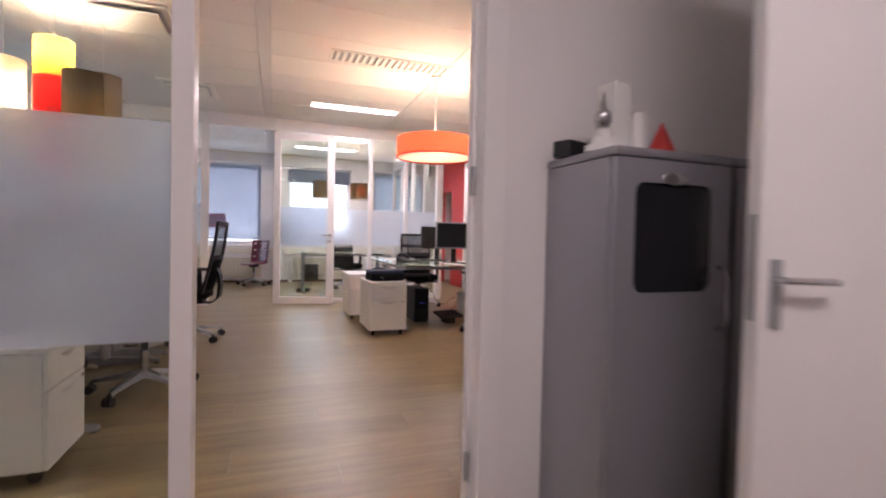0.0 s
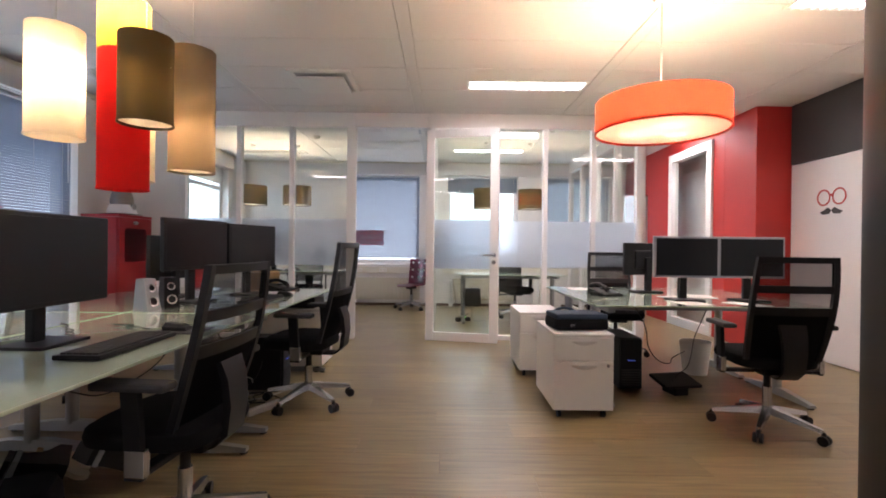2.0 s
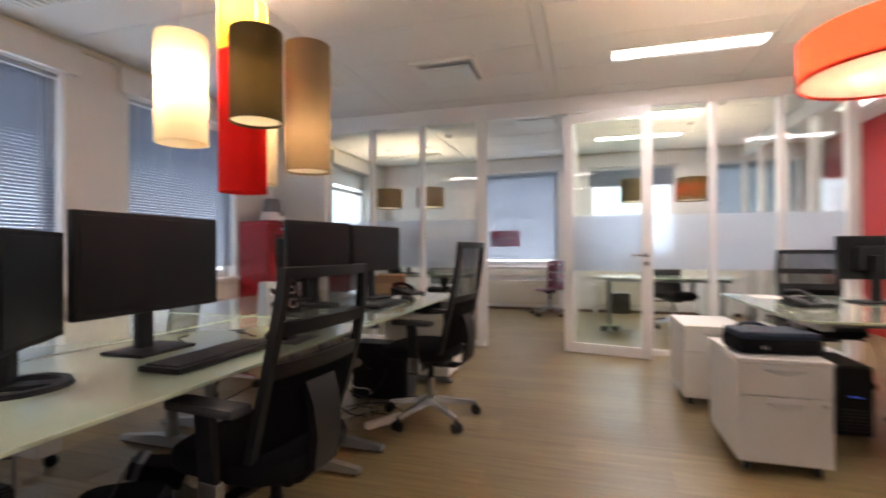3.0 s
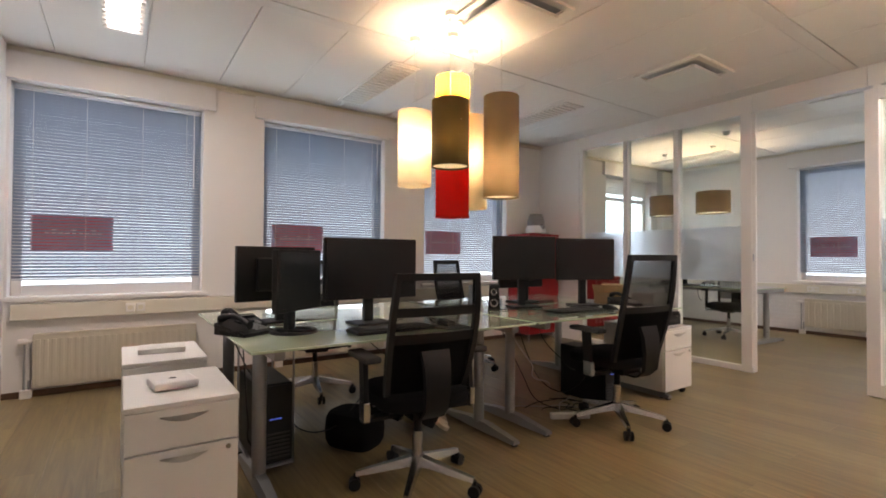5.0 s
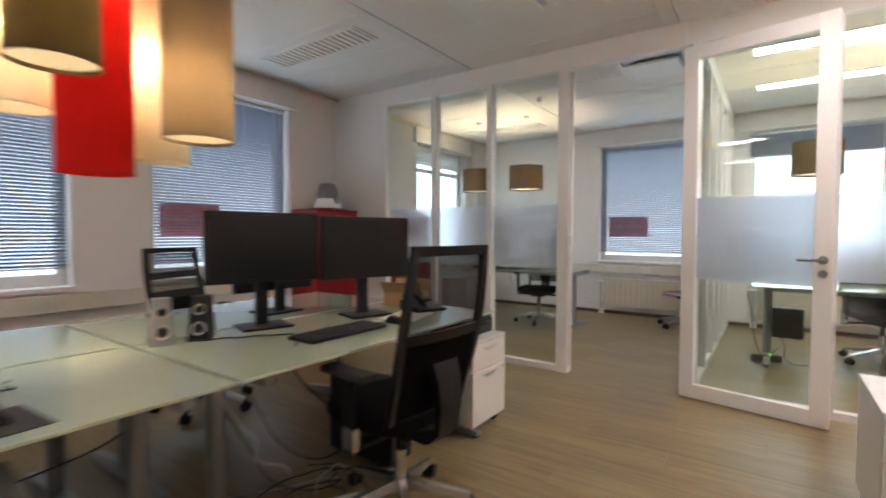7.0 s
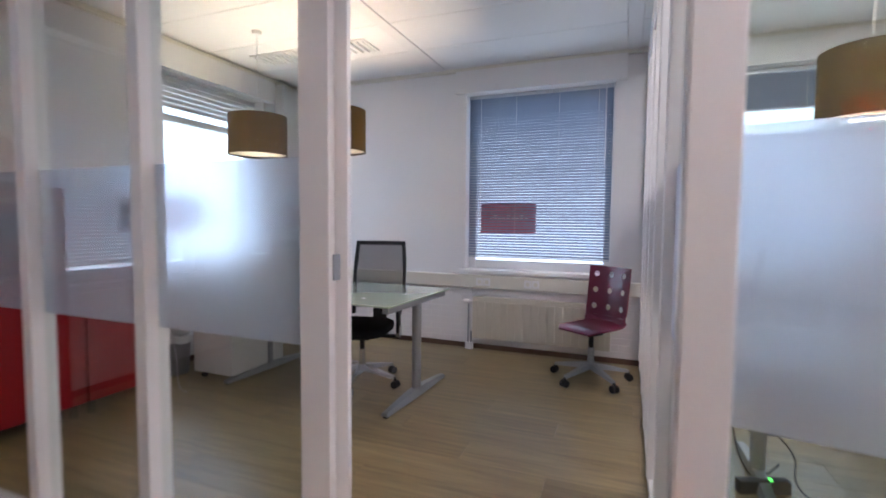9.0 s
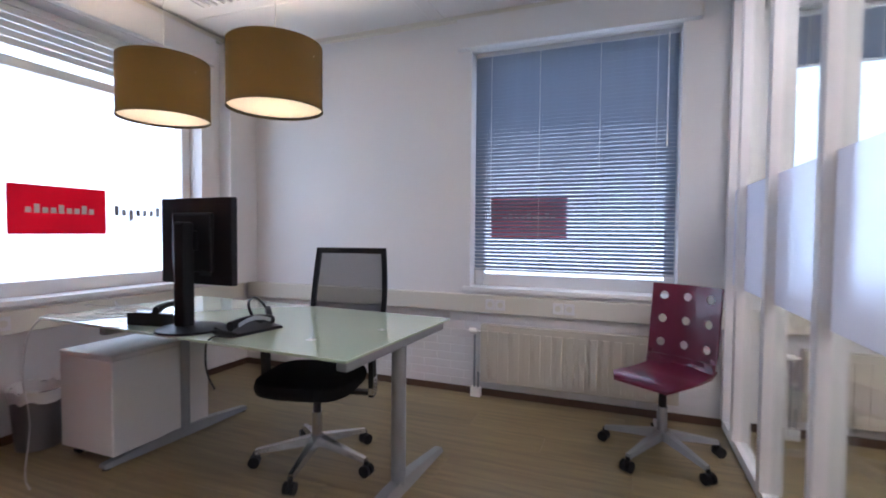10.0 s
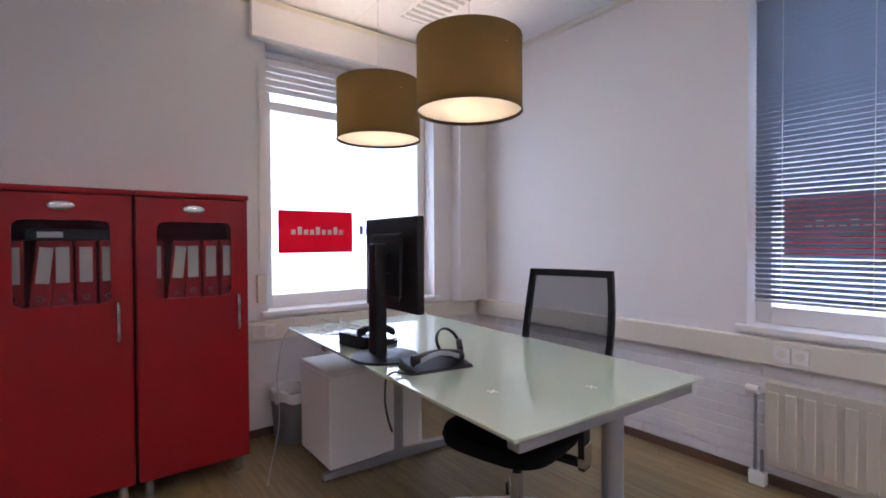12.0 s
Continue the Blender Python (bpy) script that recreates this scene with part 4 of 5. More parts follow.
def rounded_frame(width, z0, z1, hole, y, thick):
    """A door slab with a rounded rectangular hole."""
    bm = bmesh.new()
    xa, xb, za, zb = hole
    r = 0.035
    inner, outer = [], []
    for cx, cz, start in ((xb - r, zb - r, 0), (xa + r, zb - r, 90), (xa + r, za + r, 180), (xb - r, za + r, 270)):
        for k in range(5):
            a = radians(start + 22.5 * k)
            inner.append((cx + r * math.cos(a), cz + r * math.sin(a)))
    for px, pz in inner:
        fx = width / 2 if px > (xa + xb) / 2 else -width / 2
        fz = z1 if pz > (za + zb) / 2 else z0
        outer.append((fx, fz))
    n = len(inner)
    # spread the outer points so that they follow the edge
    corners = [(width / 2, z1), (-width / 2, z1), (-width / 2, z0), (width / 2, z0)]
    outer = []
    for q in range(4):
        c0 = corners[q]
        for k in range(5):
            px, pz = inner[q * 5 + k]
            if k == 2:
                outer.append(c0)
            elif (k < 2) == (q % 2 == 0):
                outer.append((c0[0], pz))
            else:
                outer.append((px, c0[1]))
    layers = []
    for yy in (y, y + thick):
        layers.append(([bm.verts.new((px, yy, pz)) for px, pz in inner], [bm.verts.new((px, yy, pz)) for px, pz in outer]))
    (i0, o0), (i1, o1) = layers
    for k in range(n):
        j = (k + 1) % n
        bm.faces.new((i0[k], i0[j], o0[j], o0[k]))
        bm.faces.new((i1[j], i1[k], o1[k], o1[j]))
        bm.faces.new((i0[j], i0[k], i1[k], i1[j]))
        bm.faces.new((o0[k], o0[j], o1[j], o1[k]))
    return bm


def ceiling_light(x, y, turn, lit=True, label="recessed ceiling light with white louvre, switched on", power=18):
    ob = thing("ceiling_light", label, "ceiling light", (x, y, CZ), turn, "ceiling lights")
    l, w = 0.6, 0.14
    bm = bmesh.new()
    for lo, hi in [((-l, -w, -0.012), (l, -w + 0.02, -0.001)), ((-l, w - 0.02, -0.012), (l, w, -0.001)), ((-l, -w + 0.02, -0.012), (-l + 0.02, w - 0.02, -0.001)), ((l - 0.02, -w + 0.02, -0.012), (l, w - 0.02, -0.001))]:
        box(lo, hi, bm=bm)
    part("frame", bm, WHITE_METAL, ob)
    # unlit fittings: grey reflector paints the shade in the gaps between blades
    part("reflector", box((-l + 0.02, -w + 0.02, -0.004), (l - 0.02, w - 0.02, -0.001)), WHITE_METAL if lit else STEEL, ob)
    for k in range(18):
        part("louvre_blade", box((-l + 0.05 + 0.0645 * k, -w + 0.021, -0.02), (-l + (0.056 if lit else 0.08) + 0.0645 * k, w - 0.021, -0.0045)), WHITE_METAL, ob)
    if lit:
        part("tube", box((-l + 0.03, -0.09, -0.0065), (l - 0.03, 0.09, -0.0045)), TUBE, ob, "bright lit tube")
        lamp("ceiling_lamp", "AREA", (x, y, CZ - 0.02), power, (1.0, 0.93, 0.84), 1.1, 0.2)
    return ob


def ceiling_vent(x, y, turn=0):
    ob = thing("ceiling_vent", "square white ceiling air diffuser", "vent", (x, y, CZ), turn, "ceiling vents")
    bm = bmesh.new()
    for lo, hi in [((-0.30, -0.30), (0.30, -0.25)), ((-0.30, 0.25), (0.30, 0.30)), ((-0.30, -0.25), (-0.25, 0.25)), ((0.25, -0.25), (0.30, 0.25))]:
        box((*lo, -0.022), (*hi, -0.001), 0.003, bm=bm)
    part("frame", bm, WHITE_METAL, ob)
    # shade of the air gap, put in as a flat grey sheet
    part("recess", box((-0.25, -0.25, -0.006), (0.25, 0.25, -0.001)), ALU, ob, "grey sheet standing in for the shaded air gap")
    # tapered throw plate hung under the frame
    part("plate", loft([[(a * r, b * r, z) for a, b in ((-1, -1), (1, -1), (1, 1), (-1, 1))] for r, z in ((0.215, -0.062), (0.225, -0.055), (0.225, -0.045), (0.19, -0.03))]), WHITE_METAL, ob)
    for a in (-1, 1):
        part("hanger", rod((a * 0.12, 0, -0.035), (a * 0.12, 0, -0.002), 0.012, seg=8), STEEL, ob)
    return ob


def smoke_detector(x, y):
    ob = thing("smoke_detector", "small white smoke detector on the ceiling", "smoke detector", (x, y, CZ), 0, "smoke detectors")
    part("base", rod((0, 0, -0.02), (0, 0, 0), 0.05, seg=28), WHITE, ob)
    part("dome", lathe([(0.001, -0.055), (0.03, -0.052), (0.04, -0.04), (0.043, -0.02)], 28), WHITE, ob, smooth=True)
    return ob


# ---- main room: desks and what belongs to them ----
DX0, DX1 = -0.325, -1.135      # middles of the two rows
DY0, DY1 = -3.915, -2.235
for dx in (DX0, DX1):
    for dy in (DY0, DY1):
        desk(dx, dy, 90)
office_chair(0.10, -3.95, 85, high=0.595, deep=-0.07)
office_chair(0.13, -2.36, 84, "half", "black office chair, open net upper back, star base", high=0.69)
office_chair(-1.75, -2.2, -70)
office_chair(-1.7, -3.85, -100)
monitor(-0.42, -3.95, 90, w=0.60, h=0.36, low=0.15)
monitor(-0.34, -4.41, 125, w=0.36, h=0.32, low=0.115, ring=True)
monitor(-0.86, -4.40, -80, w=0.5, h=0.33)
monitor(-0.60, -2.52, 73, w=0.55, h=0.345, low=0.225)
monitor(-0.43, -1.98, 73, w=0.55, h=0.345, low=0.215)
monitor(-1.0, -2.2, -90, w=0.52, h=0.33)
keyboard(-0.13, -3.98, 90)
keyboard(-0.20, -2.4, 90)
mouse(-0.12, -3.62, 90)
mouse(-0.15, -2.05, 90)
telephone(-0.47, -4.66, 120)
telephone(-0.72, -4.62, 100)
telephone(-0.32, -1.62, 70)
drawer_unit(-0.26, -4.98, 90, "white drawer pedestal beside the desk end with keys")
drawer_unit(-1.12, -4.98, 90, "white drawer pedestal near the radiator")
drawer_unit(-0.26, -1.39, 90, "white drawer pedestal under a black printer")
tower(-0.60, -4.52, 90, 0.052)
tower(-0.35, -2.05, 90, 0.0)

drawer_unit(2.04, -2.37, 0, "white drawer pedestal under a blue bag")
drawer_unit(1.98, -1.35, 0, "white drawer pedestal beside the desk")
desk(3.03, -2.06, 0, 1.70, 0.79)
desk(3.03, -1.26, 0, 1.70, 0.79)
office_chair(3.18, -2.77, -6)
office_chair(2.97, -0.70, 178)
monitor(3.005, -2.10, 0, w=0.51, h=0.325, low=0.18, rim=SILVER, label="silver framed flat monitor, switched off")
monitor(3.52, -2.09, -2, w=0.51, h=0.325, low=0.18, rim=SILVER, label="silver framed flat monitor, switched off")
monitor(2.99, -1.35, 190, w=0.44, h=0.3, low=0.16)
telephone(2.50, -1.70, 20)
tower(2.62, -1.78, 0)

# ---- pendant lamps over the desks ----
pendant(-0.88, -3.39, 1.67, 2.22, 0.124, SHADE_WHITE, "tall cream cylinder pendant lamp, lit", 24, 2.0)
pendant(-0.42, -3.39, 1.74, 2.18, 0.124, SHADE_OLIVE, "olive brown cylinder pendant lamp, lit", 42, 1.95, disc=True)
pendant(-0.66, -3.20, 1.43, 2.45, 0.122, SHADE_RED, "tall red cylinder pendant lamp with glowing yellow top", 52, 2.40, upper=2.17)
pendant(-0.43, -2.93, 1.57, 2.30, 0.128, SHADE_BEIGE, "tall grey-beige cylinder pendant lamp, lit", 26, 1.8, disc=True)
pendant(-0.80, -2.90, 1.52, 2.25, 0.11, SHADE_WHITE, "tall cream cylinder pendant lamp, lit", 12, 1.95)

# wide orange drum over the other desks, two bulbs and a diffuser
drum = thing("drum_lamp", "wide orange-red drum pendant lamp, lit", "pendant lamp", (2.50, -2.72, 0), 0, "pendant lamps")
bm = lathe([(0.405, 1.90), (0.405, 2.10)], 72)
bmesh.ops.solidify(bm, geom=bm.faces[:], thickness=0.003)
part("shade", bm, SHADE_ORANGE, drum, smooth=True)
part("hoop", lathe([(0.40, 1.895), (0.409, 1.895), (0.409, 1.905), (0.40, 1.905), (0.40, 1.895)], 72), SHADE_ORANGE, drum)
bm = rod((0, 0, 1.908), (0, 0, 1.912), 0.398, seg=72)
part("diffuser", bm, LINER, drum, "white fabric diffuser")
for k in range(3):
    a = 2.094 * k + 0.5
    part("bulb", lathe([(0.001, 1.96), (0.025, 1.97), (0.03, 2.00), (0.016, 2.04), (0.014, 2.06)], 18, None, Matrix.Translation((0.16 * math.cos(a), 0.16 * math.sin(a), 0))), BULB, drum, "glowing bulb", True)
    part("arm", rod((0, 0, 2.07), (0.16 * math.cos(a), 0.16 * math.sin(a), 2.06), 0.006, seg=8), WHITE, drum)
    lamp("drum_light", "POINT", (2.50 + 0.16 * math.cos(a), -2.72 + 0.16 * math.sin(a), 2.0), 27, (1.0, 0.76, 0.44), 0.04)
part("rod", rod((0, 0, 2.1), (0, 0, CZ), 0.006, seg=8), WHITE, drum)
part("ceiling_cup", rod((0, 0, CZ - 0.04), (0, 0, CZ), 0.05, 0.055, seg=24), WHITE, drum)

# ---- ceiling fittings ----
OFF = "recessed ceiling light with white louvre, switched off"
ceiling_light(1.92, -1.02, 0, power=20)
ceiling_light(-1.40, -5.2, 0, power=20)
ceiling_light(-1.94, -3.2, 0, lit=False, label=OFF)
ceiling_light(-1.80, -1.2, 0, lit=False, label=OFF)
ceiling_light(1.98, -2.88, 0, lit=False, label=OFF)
ceiling_light(3.98, -2.72, 0, power=20)
ceiling_light(1.85, 1.0, 0, power=20)
ceiling_light(1.85, 2.2, 0, power=20)
ceiling_light(4.1, 0.9, 90, power=20)
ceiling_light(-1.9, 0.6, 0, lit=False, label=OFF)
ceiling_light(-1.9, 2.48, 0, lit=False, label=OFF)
# added hall light, never in view, placed to brighten the open hall door
ceiling_light(1.1, -8.0, 0, power=19)
ceiling_vent(-0.09, -1.10)
ceiling_vent(-0.2, -3.06)
ceiling_vent(0.52, 0.81)
smoke_detector(-0.8, 1.26)
smoke_detector(2.6, 0.7)

# ---- walls of the main room ----
wall_duct("cable_duct_west", pose(WX, -5.9, 0, 0, 0, 90), 5.0, [0.75, 2.7])
radiator(pose(WX, -5.76, 0, 0, 0, 90), 1.16, 0.08, 0.50)
radiator(pose(WX, -3.8, 0, 0, 0, 90), 1.16, 0.08, 0.50)
cabinet(-2.645, -0.36, 90, RED_METAL, label="dark red steel cabinet against the window wall", w=0.58, h=1.46, binders=False)

# ---- left office ----
cabinet(-2.64, 0.56, 90, RED_METAL, label="dark red steel cabinet with binders behind its pane", w=0.515, h=1.50)
cabinet(-2.64, 1.085, 90, RED_METAL, label="dark red steel cabinet with binders behind its pane", w=0.515, h=1.50)
desk(-1.55, 2.02, -3, 1.95, 0.95, "office desks", (0.47, 0.05))
office_chair(-1.15, 2.08, 193, "net", "black office chair with net back at the office desk", deep=0.24)
monitor(-1.56, 1.74, 178, w=0.46, h=0.405, low=0.21, column=True)
headset_telephone(-1.29, 1.76, 80)
telephone(-1.85, 1.75, 190)
drawer_unit(-2.24, 1.92, 180, "white drawer pedestal under the office desk")
pendant(-1.30, 1.95, 1.80, 2.11, 0.225, SHADE_OLIVE, "olive brown drum pendant lamp, lit", 62, 1.95, group="office pendant lamps", disc=True)
pendant(-2.02, 1.92, 1.80, 2.11, 0.225, SHADE_OLIVE, "olive brown drum pendant lamp, lit", 62, 1.95, group="office pendant lamps", disc=True)
wall_duct("cable_duct_north", pose(WX + 0.06, NY, 0, 0, 0, 0), 3.75, [2.20, 2.68])
radiator(pose(-0.64, NY, 0), 1.30, 0.12, 0.53, pitch=0.075)

# ---- middle office ----
pendant(1.76, 1.55, 1.75, 2.05, 0.19, SHADE_OLIVE, "olive brown drum pendant lamp, lit", 45, 1.92, group="office pendant lamps", disc=True)
pendant(2.46, 1.6, 1.75, 2.05, 0.19, SHADE_OLIVE, "olive brown drum pendant lamp, lit", 45, 1.92, group="office pendant lamps", disc=True)
desk(2.12, 1.60, 0, 1.66, 0.8, "office desks")
office_chair(2.30, 2.0, 200)
radiator(pose(1.3, NY, 0), 1.2, 0.12, 0.53, pitch=0.075)
wall_duct("cable_duct_middle", pose(1.1, NY, 0, 0, 0, 0), 2.45, [0.4])

# ---- purple-red swivel chair with holes in its back ----
ob = thing("swivel_chair", "purple-red moulded swivel chair with nine round back holes", "chair", (0.53, 2.84, 0), 146)
swivel_base(ob, 0.52, STEEL)
rings = []
for yy, zz in ((0.22, 0.415), (0.17, 0.437), (0.0, 0.432), (-0.14, 0.437), (-0.19, 0.462)):
    w = 0.19 if yy < 0.2 else 0.15
    rings.append([(-w, yy, zz), (w, yy, zz), (w, yy, zz + 0.014), (-w, yy, zz + 0.014)])
part("seat", loft(rings), PURPLE, ob, smooth=True)
# the back: a curved sheet with three by three holes
bm = bmesh.new()


def back_point(px, pz):
    u = (pz - 0.46) / 0.44
    return (px, -0.19 - 0.05 * u + 0.03 * (px / 0.2) ** 2, pz)


xs3 = (-0.195, -0.065, 0.065, 0.195)
zs3 = (0.51, 0.645, 0.78, 0.915)
N = 16
for i in range(3):
    for j in range(3):
        xa, xb, za, zb = xs3[i], xs3[i + 1], zs3[j], zs3[j + 1]
        cx, cz, r = (xa + xb) / 2, (za + zb) / 2, 0.024
        inner, outer = [], []
        for k in range(N):
            a = 2 * math.pi * k / N
            c, s = math.cos(a), math.sin(a)
            q = max(abs(c), abs(s))
            inner.append(bm.verts.new(back_point(cx + r * c, cz + r * s)))
            outer.append(bm.verts.new(back_point(cx + (xb - xa) / 2 * c / q, cz + (zb - za) / 2 * s / q)))
        for k in range(N):
            bm.faces.new((inner[k], inner[(k + 1) % N], outer[(k + 1) % N], outer[k]))
low = [bm.verts.new(back_point(x, z)) for z in (0.462, 0.51) for x in xs3]
for k in range(3):
    bm.faces.new((low[k], low[k + 1], low[5 + k], low[4 + k]))
bmesh.ops.remove_doubles(bm, verts=bm.verts[:], dist=0.0008)
bmesh.ops.solidify(bm, geom=bm.faces[:], thickness=0.012)
part("backrest", bm, PURPLE, ob, smooth=True)
part("mechanism", box((-0.06, -0.08, 0.37), (0.06, 0.08, 0.43), 0.01), BLACK, ob)

# ---- hall cabinets and the things on them ----
cabinet(2.03, -6.23, 0, SILVER, 0.46, 0.35, 1.33, "silver-grey steel cabinet with dark pane in the hall", DARK_GLASS, False, hole=(0.43, 0.10))
cabinet(2.51, -6.23, 0, SILVER, 0.46, 0.35, 1.33, "silver-grey steel cabinet standing beside another", DARK_GLASS, False, hole=(0.43, 0.10))


def small(name, bm, material, label, category, place=(0, 0, 0), turn=0, smooth=False):
    ob = tagged(part(name, bm, material, smooth=smooth), label, category)
    ob.matrix_world = pose(*place, 0, 0, turn)
    return ob


T = 1.33
small("white_box", box((-0.035, -0.04, 0), (0.035, 0.04, 0.22), 0.003), PAPER, "tall narrow white cardboard box on a cabinet", "box", (1.905, -6.26, T), 8)
small("white_can", lathe([(0.001, 0), (0.032, 0), (0.032, 0.14), (0.001, 0.14)], 20), PAPER, "white paper cylinder on a cabinet", "can", (2.00, -6.26, T))
small("party_hat", lathe([(0.05, 0), (0.055, 0.002), (0.003, 0.12)], 24), RED_WALL, "red cone party hat on a cabinet", "hat", (2.10, -6.27, T))
small("dark_tin", box((-0.06, -0.035, 0), (0.06, 0.035, 0.055), 0.004), BLACK, "dark printed tin lying on a cabinet", "tin", (1.84, -6.14, T), 20)
ob = thing("trophy", "small silver trophy on a white stepped foot", "trophy", (1.85, -6.285, T))
part("foot", lathe([(0.001, 0), (0.055, 0), (0.055, 0.02), (0.035, 0.022), (0.035, 0.045), (0.022, 0.05), (0.022, 0.07), (0.001, 0.07)], 24), PAPER, ob)
part("cup", lathe([(0.001, 0.07), (0.012, 0.072), (0.028, 0.095), (0.026, 0.12), (0.012, 0.135), (0.006, 0.18), (0.001, 0.19)], 24), CHROME, ob, smooth=True)

# ---- things on and under the desks ----
ob = thing("computer_holder", "grey steel cage hanging under the desk", "computer holder", (-0.60, -4.52, 0))
part("tray", box((-0.23, -0.10, 0.042), (0.21, 0.10, 0.051), 0.002), STEEL, ob)
for sx in (-0.22, 0.20):
    for sy in (-0.097, 0.097):
        part("hanger", rod((sx, sy, 0.045), (sx, sy, 0.725), 0.006, seg=8), STEEL, ob)
ob = thing("computer_box", "small flat white computer on a pedestal", "computer", (-0.24, -5.0, 0.5705), 8)
part("shell", box((-0.085, -0.085, 0.002), (0.085, 0.085, 0.035), 0.012), WHITE, ob)
part("mark", rod((0, 0, 0.0345), (0, 0, 0.0355), 0.014, seg=16), RUBBER, ob)
small("white_box", box((-0.12, -0.09, 0), (0.12, 0.09, 0.03), 0.004), PAPER, "flat white box on a drawer pedestal", "box", (-1.14, -4.98, 0.5705), 85)
ob = thing("printer", "small black printer on a white pedestal", "printer", (-0.22, -1.38, 0.5705), 90)
part("body", box((-0.17, -0.17, 0.0), (0.17, 0.17, 0.10), 0.012), BLACK, ob)
part("lid", box((-0.165, -0.165, 0.10), (0.165, 0.165, 0.112), 0.005), SCREEN, ob)
part("slot", box((-0.12, -0.172, 0.03), (0.12, -0.169, 0.05)), RUBBER, ob)
part("button", rod((0.1, -0.173, 0.075), (0.1, -0.169, 0.075), 0.008, seg=12), CHROME, ob)
ob = thing("cardboard_box", "open brown cardboard box on the desk end", "box", (-0.52, -1.52, 0.7385), 20)
part("carton", box((-0.13, -0.09, 0), (0.13, 0.09, 0.09), 0.003), CARD, ob)
for s in (-1, 1):
    part("flap", box((-0.13, -0.001, 0), (0.13, 0.001, 0.09), m=pose(0, s * 0.09, 0.088, -s * 38, 0, 0)), CARD, ob)


def speaker(x, y, turn):
    ob = thing("speaker", "small dark desktop speaker with bright cone rings", "speaker", (x, y, 0.7385), turn, "desktop speakers")
    part("cabinet", loft([[(-0.045, -0.06, 0), (0.045, -0.06, 0), (0.045, 0.06, 0), (-0.045, 0.06, 0)], [(-0.035, -0.02, 0.19), (0.035, -0.02, 0.19), (0.035, 0.05, 0.19), (-0.035, 0.05, 0.19)]]), STEEL if turn > 60 else BLACK, ob)
    for z, r in ((0.055, 0.03), (0.135, 0.024)):
        m = pose(0, -0.062 + 0.21 * z, z, 78, 0, 0)
        ring = part("ring", lathe([(r * 0.72, -0.004), (r, -0.004), (r, 0.006), (r * 0.72, 0.004), (r * 0.72, -0.004)], 24, None, m), CHROME, ob, smooth=True)
        part("cone", lathe([(0.001, 0.0), (r * 0.7, 0.003)], 20, None, m), BLACK, ring)
    return ob


speaker(-0.66, -2.98, 70)
speaker(-0.62, -2.83, 50)
small("mouse_mat", box((-0.11, -0.09, 0), (0.11, 0.09, 0.003)), RUBBER, "dark grey mouse mat", "mouse mat", (-0.10, -3.62, 0.7382), 4).location.z = 0.7381
for o in bpy.data.objects:
    if o.name == "mouse":
        o.location.z = 0.7415


def skate(x, y, turn, tilt):
    ob = thing("roller_skate", "black inline roller skate with cream wheels, lying under a desk", "roller skate", (x, y, 0), turn, "roller skates")
    ob.matrix_world = pose(x, y, 0.06, 0, tilt, turn)
    part("boot", loft([[(-0.045 * k, -0.14 + b, z), (0.045 * k, -0.14 + b, z), (0.045 * k, 0.13 - f, z), (-0.045 * k, 0.13 - f, z)] for z, k, b, f in ((0.08, 0.9, 0, 0.0), (0.13, 1, 0, 0.02), (0.17, 0.9, 0, 0.10), (0.24, 0.8, 0, 0.15), (0.31, 0.85, 0, 0.14))]), BLACK, ob, smooth=True)
    part("frame", box((-0.012, -0.13, 0.03), (0.012, 0.13, 0.08), 0.004), WHEEL, ob, "pale wheel frame")
    for k in range(4):
        part("wheel", rod((-0.011, -0.12 + 0.08 * k, 0.025), (0.011, -0.12 + 0.08 * k, 0.025), 0.038, seg=20), WHEEL, ob)
    part("buckle", box((-0.05, 0.0, 0.19), (0.05, 0.03, 0.215), 0.004), CARD, ob)
    part("cuff", box((-0.042, -0.145, 0.26), (0.042, 0.0, 0.285), 0.006), STEEL, ob)
    return ob


skate(-0.42, -3.42, 60, -62)
skate(-0.62, -3.50, 35, -70)
bm = cushion(0.34, 0.26, 0.20, 0.0)
small("backpack", bm, BLACK_SOFT, "black backpack slumped on the floor under a desk", "backpack", (-0.55, -4.0, 0.0), 30, True)

ob = thing("laptop_bag", "dark blue nylon laptop bag on a white pedestal", "bag", (2.05, -2.42, 0.5705), 6)
part("body", box((-0.19, -0.13, 0.0), (0.19, 0.13, 0.085), 0.03), BLACK_SOFT, ob)
part("flap", box((-0.185, -0.125, 0.075), (0.185, 0.12, 0.115), 0.018), BLUE, ob, "blue padded flap")
part("buckle", box((-0.09, -0.136, 0.03), (-0.06, -0.128, 0.05), 0.002), CHROME, ob)
cable("strap", [(-0.15, 0.13, 0.05), (-0.10, 0.17, 0.10), (0.0, 0.165, 0.12), (0.12, 0.14, 0.06)], 0.01, BLUE, ob)

for x, y, r, w in ((3.05, -1.9, 10, 0.21), (3.30, -1.75, -14, 0.21), (2.95, -2.25, 4, 0.21), (3.35, -2.3, 25, 0.15), (2.45, -1.1, 5, 0.21), (-0.25, -1.85, 15, 0.21)):
    small("paper_sheet", box((-w / 2, -0.148, 0), (w / 2, 0.148, 0.0016)), PAPER, "loose white paper sheet on a desk", "paper", (x, y, 0.7384), r)
ob = thing("waste_bin", "pale plastic waste bin on the floor", "waste bin", (3.43, -1.45, 0))
bm = lathe([(0.001, 0.003), (0.10, 0.003), (0.135, 0.30), (0.13, 0.30), (0.096, 0.012)], 28)
part("bucket", bm, PAPER, ob, smooth=True)
